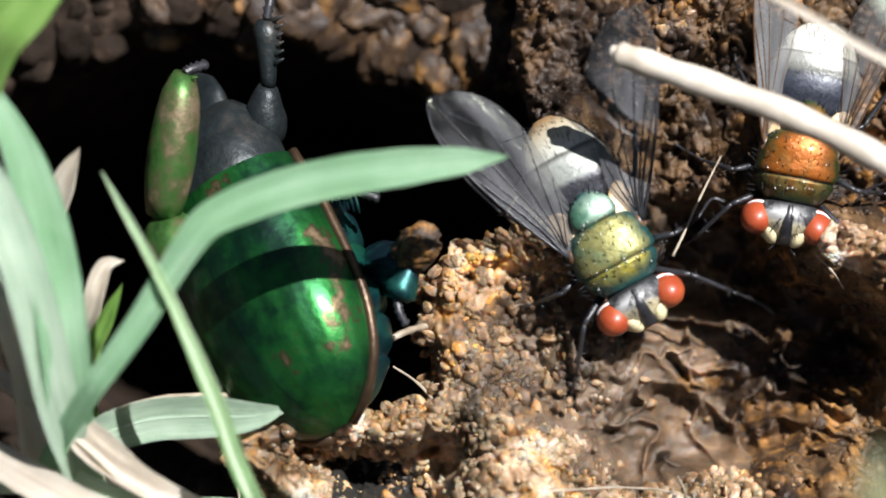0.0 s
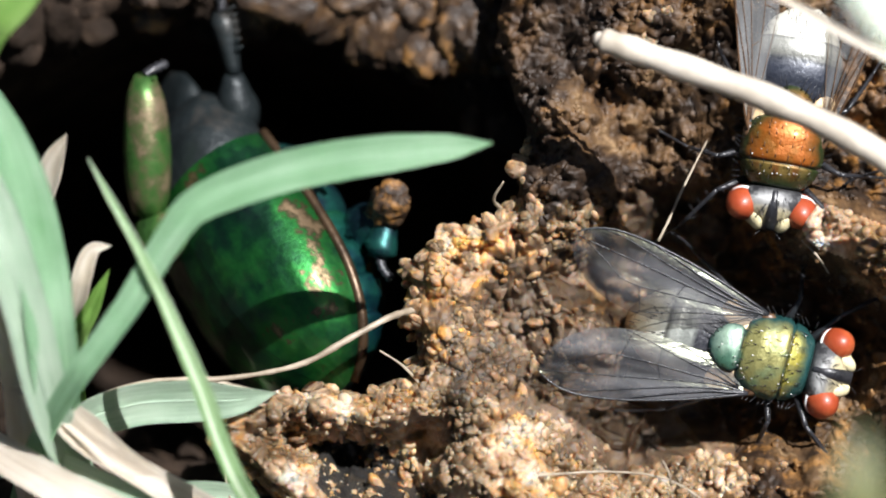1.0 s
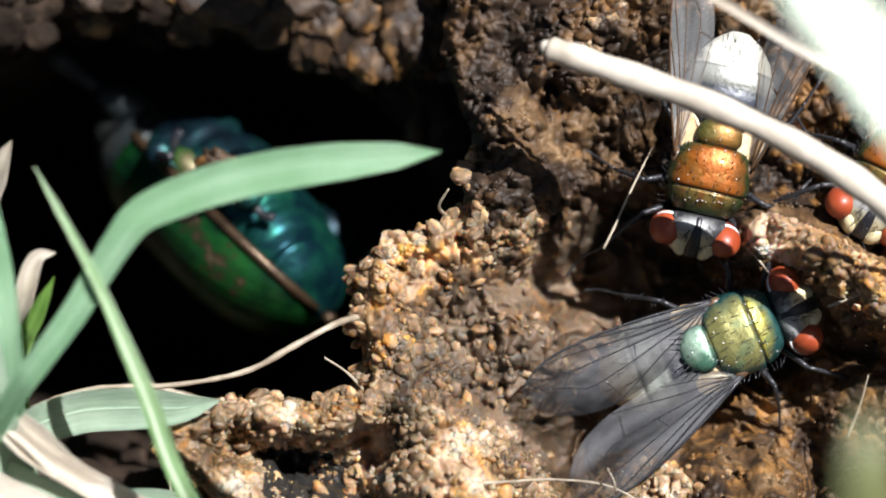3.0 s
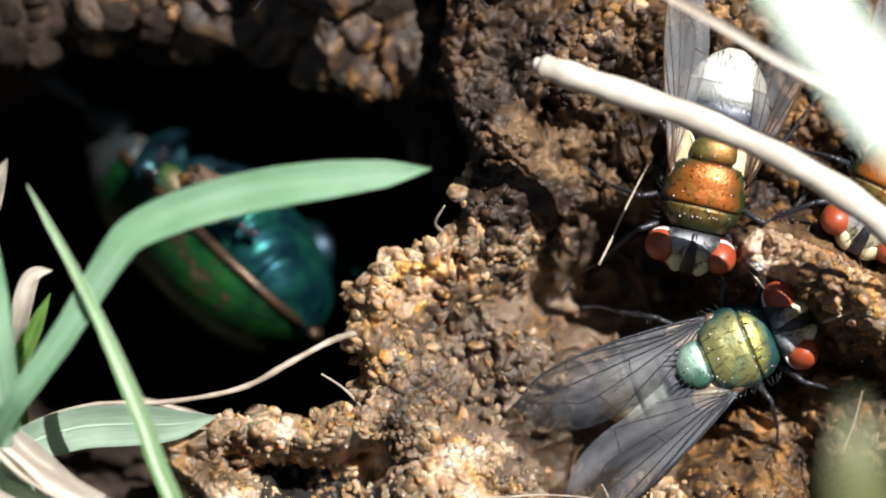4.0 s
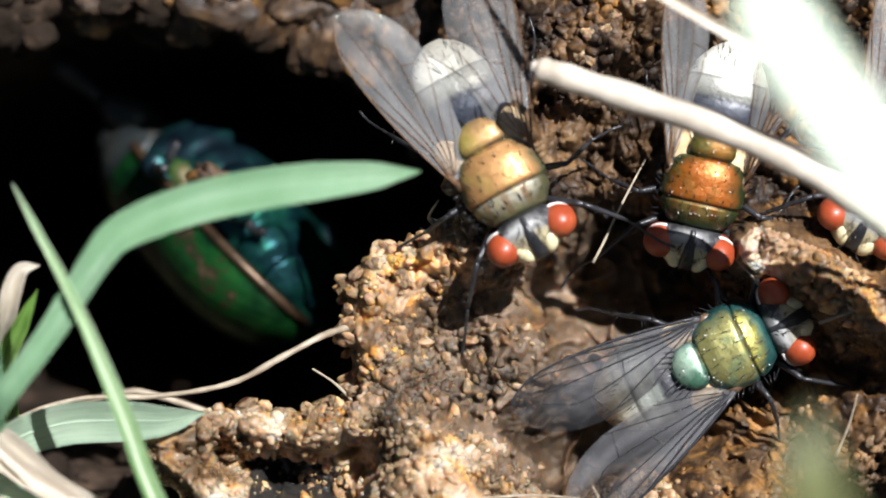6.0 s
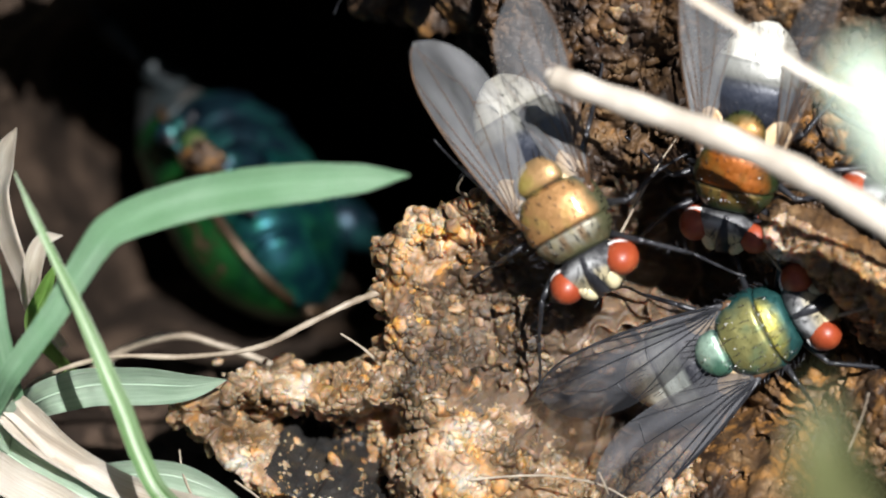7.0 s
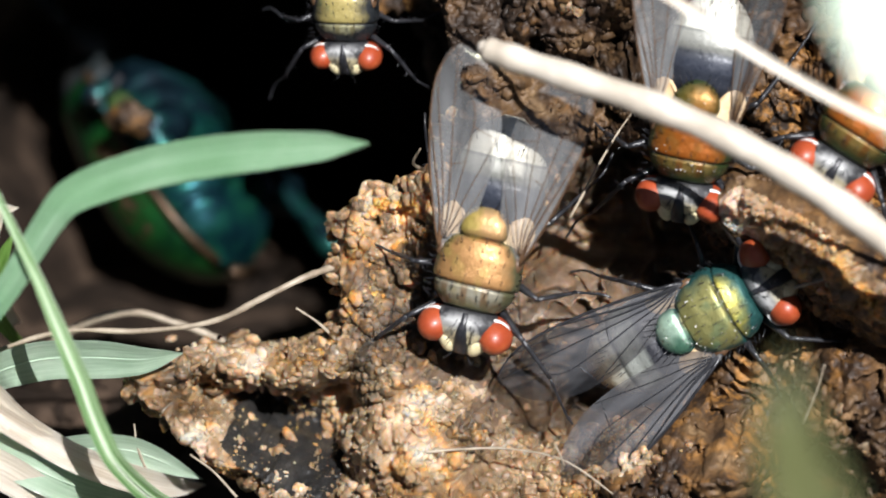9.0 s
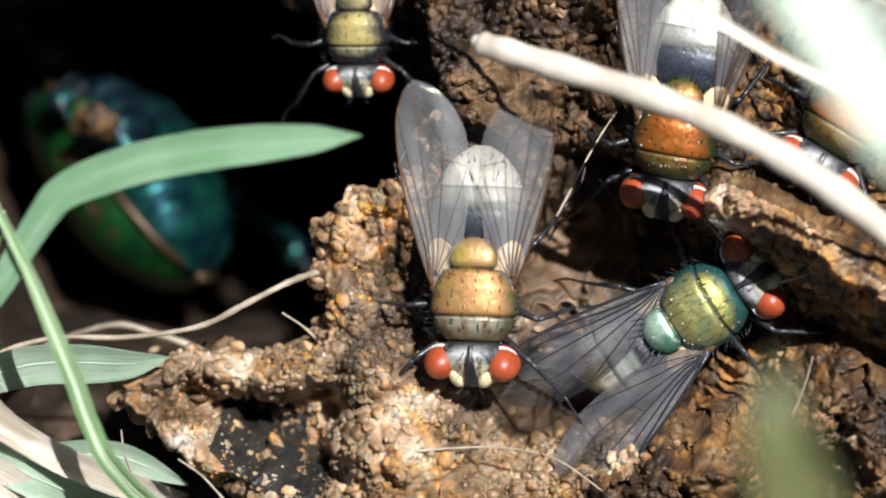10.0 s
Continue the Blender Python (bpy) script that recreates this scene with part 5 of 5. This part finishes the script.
E_ROWS = [
    (0.0, -4.6, 20.5, 0.6, -180), (2.7, -4.4, 19.0, 0.6, -180), (3.8, -3.9, 13.4, 0.6, -180), (4.0, -3.0, 16.5, 0.6, -178), (4.5, -1.4, 16.5, 0.6, -176), (4.6, -0.9, 13.2, 0.6, -174), (4.7, -0.9, 9.26, 0.6, -168), (4.8, -0.33, 5.83, 0.6, -157), (4.9, 0.45, 4.6, 0.6, -157),
    (5.0, 1.2, 4.9, 0.5, -158), (5.5, 1.8, 4.9, 0.5, -159), (5.7, 2.1, 4.6, 0.5, -157), (6.2, 3.3, 3.4, 0.5, -148), (6.8, 4.45, 2.0, 0.5, -145), (7.0, 4.65, 1.85, 0.5, -148), (7.3, 4.45, 1.1, 0.5, -154),
    (7.4, 4.0, 0.2, 0.5, -164), (7.5, 3.12, -0.55, 0.5, -175), (7.6, 3.05, -0.8, 0.5, -184), (7.7, 3.4, -1.6, 0.5, -190), (7.9, 3.1, -1.6, 0.5, -191), (8.1, 2.64, -1.6, 0.5, -191),
    (8.3, 2.6, -1.2, 0.5, -190), (9.0, 3.02, -1.5, 0.5, -190), (9.5, 3.1, -1.9, 0.5, -190), (9.8, 3.28, -2.75, 0.5, -184), (10.0, 3.4, -2.8, 0.5, -180),
]
F_ROWS = [(0.0, -5.5, 22.0, -4.0, 180), (5.7, -4.0, 18.0, -4.0, 180), (6.8, -3.0, 13.0, -5, 179), (7.0, -2.9, 12.4, -5, 178), (7.5, -2.9, 8.2, -5, 178), (8.0, -2.9, 7.4, -5, 177), (8.2, -3.8, 7.5, -5, 178), (8.5, -3.9, 8.1, -5, 180), (9.0, -3.85, 8.0, -5, 181), (9.5, -3.3, 7.3, -5, 183), (10.0, -2.6, 7.4, -5, 182)]
BEETLE_ROWS = [
    (0.0, (-9.4, -1.2, -0.8), (-0.42, 0.84, -0.34), (-0.60, -0.05, 0.80)), (0.4, (-9.4, -1.2, -1.6), (-0.42, 0.84, -0.34), (-0.60, -0.05, 0.80)), (0.7, (-9.5, -1.1, -4.0), (-0.43, 0.83, -0.35), (-0.61, -0.05, 0.79)),
    (1.2, (-9.4, -0.8, -8.5), (-0.54, 0.70, -0.44), (-0.68, -0.35, 0.60)), (1.6, (-8.9, -0.5, -12.0), (-0.60, 0.62, -0.50), (-0.72, -0.60, 0.05)), (2.0, (-8.9, 0.3, -12.8), (-0.62, 0.58, -0.53), (-0.66, -0.56, -0.08)),
    (2.7, (-9.0, 1.0, -13.2), (-0.62, 0.58, -0.53), (-0.66, -0.56, -0.08)), (3.8, (-9.7, 1.2, -14), (-0.62, 0.58, -0.53), (-0.66, -0.56, -0.08)), (4.5, (-10.2, 1.1, -14), (-0.62, 0.58, -0.53), (-0.66, -0.56, -0.08)),
    (5.7, (-8.9, 1.0, -14), (-0.62, 0.58, -0.53), (-0.66, -0.56, -0.08)), (6.8, (-13.0, -2.0, -18), (-0.56, 0.56, -0.60), (-0.70, -0.58, 0.0)), (7.5, (-14.2, -2.9, -18), (-0.56, 0.56, -0.60), (-0.70, -0.58, 0.0)),
    (8.5, (-14.8, -2.2, -19), (-0.56, 0.56, -0.60), (-0.70, -0.58, 0.0)), (10.0, (-15.4, -0.9, -19), (-0.56, 0.56, -0.60), (-0.70, -0.58, 0.0)),
]


# an offset that keeps a stalk or blade fitted to the camera's view
def view_shift(u, v, w=0.0, turn=0.0, about=(4.0, 8.5)):
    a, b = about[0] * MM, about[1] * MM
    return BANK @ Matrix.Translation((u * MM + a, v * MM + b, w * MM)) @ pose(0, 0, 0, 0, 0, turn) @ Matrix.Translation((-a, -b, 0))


# wings: seconds, then how far the left and the right one stand out
A_WINGS = [(0.0, 26, 14), (0.3, 20, 12), (0.6, 24, 14), (0.9, 8, 9), (1.1, 8, 9), (1.3, 0, 13), (2.5, -4, 16), (6.8, 0, 15), (10.0, 0, 16)]
E_WINGS = [(0.0, 8, 8), (4.6, 8, 8), (5.0, 12, 9), (5.7, 12, 9), (6.8, 13, -3), (7.3, 11, 0), (7.7, 6, 5), (9.0, 8, 4), (9.5, 9, 3), (9.8, 6, 5), (10.0, 6, 5)]


PITCH = {FLY_A.name: 2, FLY_C.name: 0, FLY_D.name: 6, FLY_E.name: 8, FLY_F.name: 0}


def motions():
    for fly, rows in ((FLY_A, A_ROWS), (FLY_C, C_ROWS), (FLY_D, D_ROWS), (FLY_E, E_ROWS), (FLY_F, F_ROWS)):
        walk(fly, [(t, fly_pose(*p, PITCH[fly.name])) for t, *p in rows])
    for fly, rows in ((FLY_A, A_WINGS), (FLY_E, E_WINGS)):
        for side, wing in zip((-1, 1), [c for c in fly.children if c.name.startswith("wing") and c.data.name.split(".")[0] == "wing"]):
            walk(wing, [(r[0], wing_pose(side, r[1] if side < 0 else r[2], 18 if fly is FLY_E else 8)) for r in rows])
    walk(STALK, [(0.0, view_shift(0, 0)), (4.5, view_shift(0, 0, 0, 1)), (5.7, view_shift(0.1, -0.05, 0, 2)), (6.8, view_shift(0.5, -0.5, 0, 5)), (7.5, view_shift(0.85, -0.5, 0, 6)), (8.2, view_shift(0.1, -0.5, 0, 6)), (9.0, view_shift(-0.35, -0.65, 0, 6)), (10.0, view_shift(-0.2, -0.65, 0, 6))])
    walk(THIN, [(0.0, view_shift(0, 0)), (5.7, view_shift(0, 0)), (6.8, view_shift(1.5, 0.9)), (7.5, view_shift(2.2, 1.15)), (8.2, view_shift(1.6, 0.7)), (10.0, view_shift(1.3, 0.4))])
    # rows worked out from the camera path so the blades keep their picture place
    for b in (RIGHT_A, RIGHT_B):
        walk(b, [(0.0, view_shift(0.37, 0.12)), (1.0, view_shift(0.23, 0.13)), (2.5, view_shift(-0.37, -0.15)), (4.0, view_shift(0.88, 0.39)), (5.0, view_shift(0.11, 0.15)), (5.7, view_shift(-0.21, 0.15)), (6.8, view_shift(10.89, 5.55)), (7.0, view_shift(11.86, 6.19)), (7.5, view_shift(15.50, 8.98)), (8.0, view_shift(13.41, 7.17)), (8.5, view_shift(11.18, 6.03)), (9.0, view_shift(12.21, 6.31)), (9.5, view_shift(12.32, 6.58)), (10.0, view_shift(9.25, 4.52))])
    walk(NEAR_LOW, [(0.0, view_shift(-0.92, -1.27)), (2.5, view_shift(0.00, 0.00)), (4.5, view_shift(1.82, 1.04)), (5.5, view_shift(0.10, 0.34)), (5.7, view_shift(0.10, 0.67)), (6.8, view_shift(8.92, 9.72)), (7.0, view_shift(9.74, 10.62)), (7.5, view_shift(13.21, 15.19)), (8.0, view_shift(10.72, 11.11)), (8.5, view_shift(8.47, 9.52)), (9.0, view_shift(9.37, 9.35)), (9.5, view_shift(10.27, 10.03)), (10.0, view_shift(7.90, 6.46))])
    for limb in RAISED:
        walk(limb, [(0.0, pose(0, 0, 0)), (1.0, pose(0, 0, 0)), (2.0, pose(0.5 * MM, -6.5 * MM, -5.5 * MM)), (10.0, pose(0.5 * MM, -6.5 * MM, -5.5 * MM))])
    walk(BEETLE, [(t, axes(*p)) for t, *p in BEETLE_ROWS])


motions()
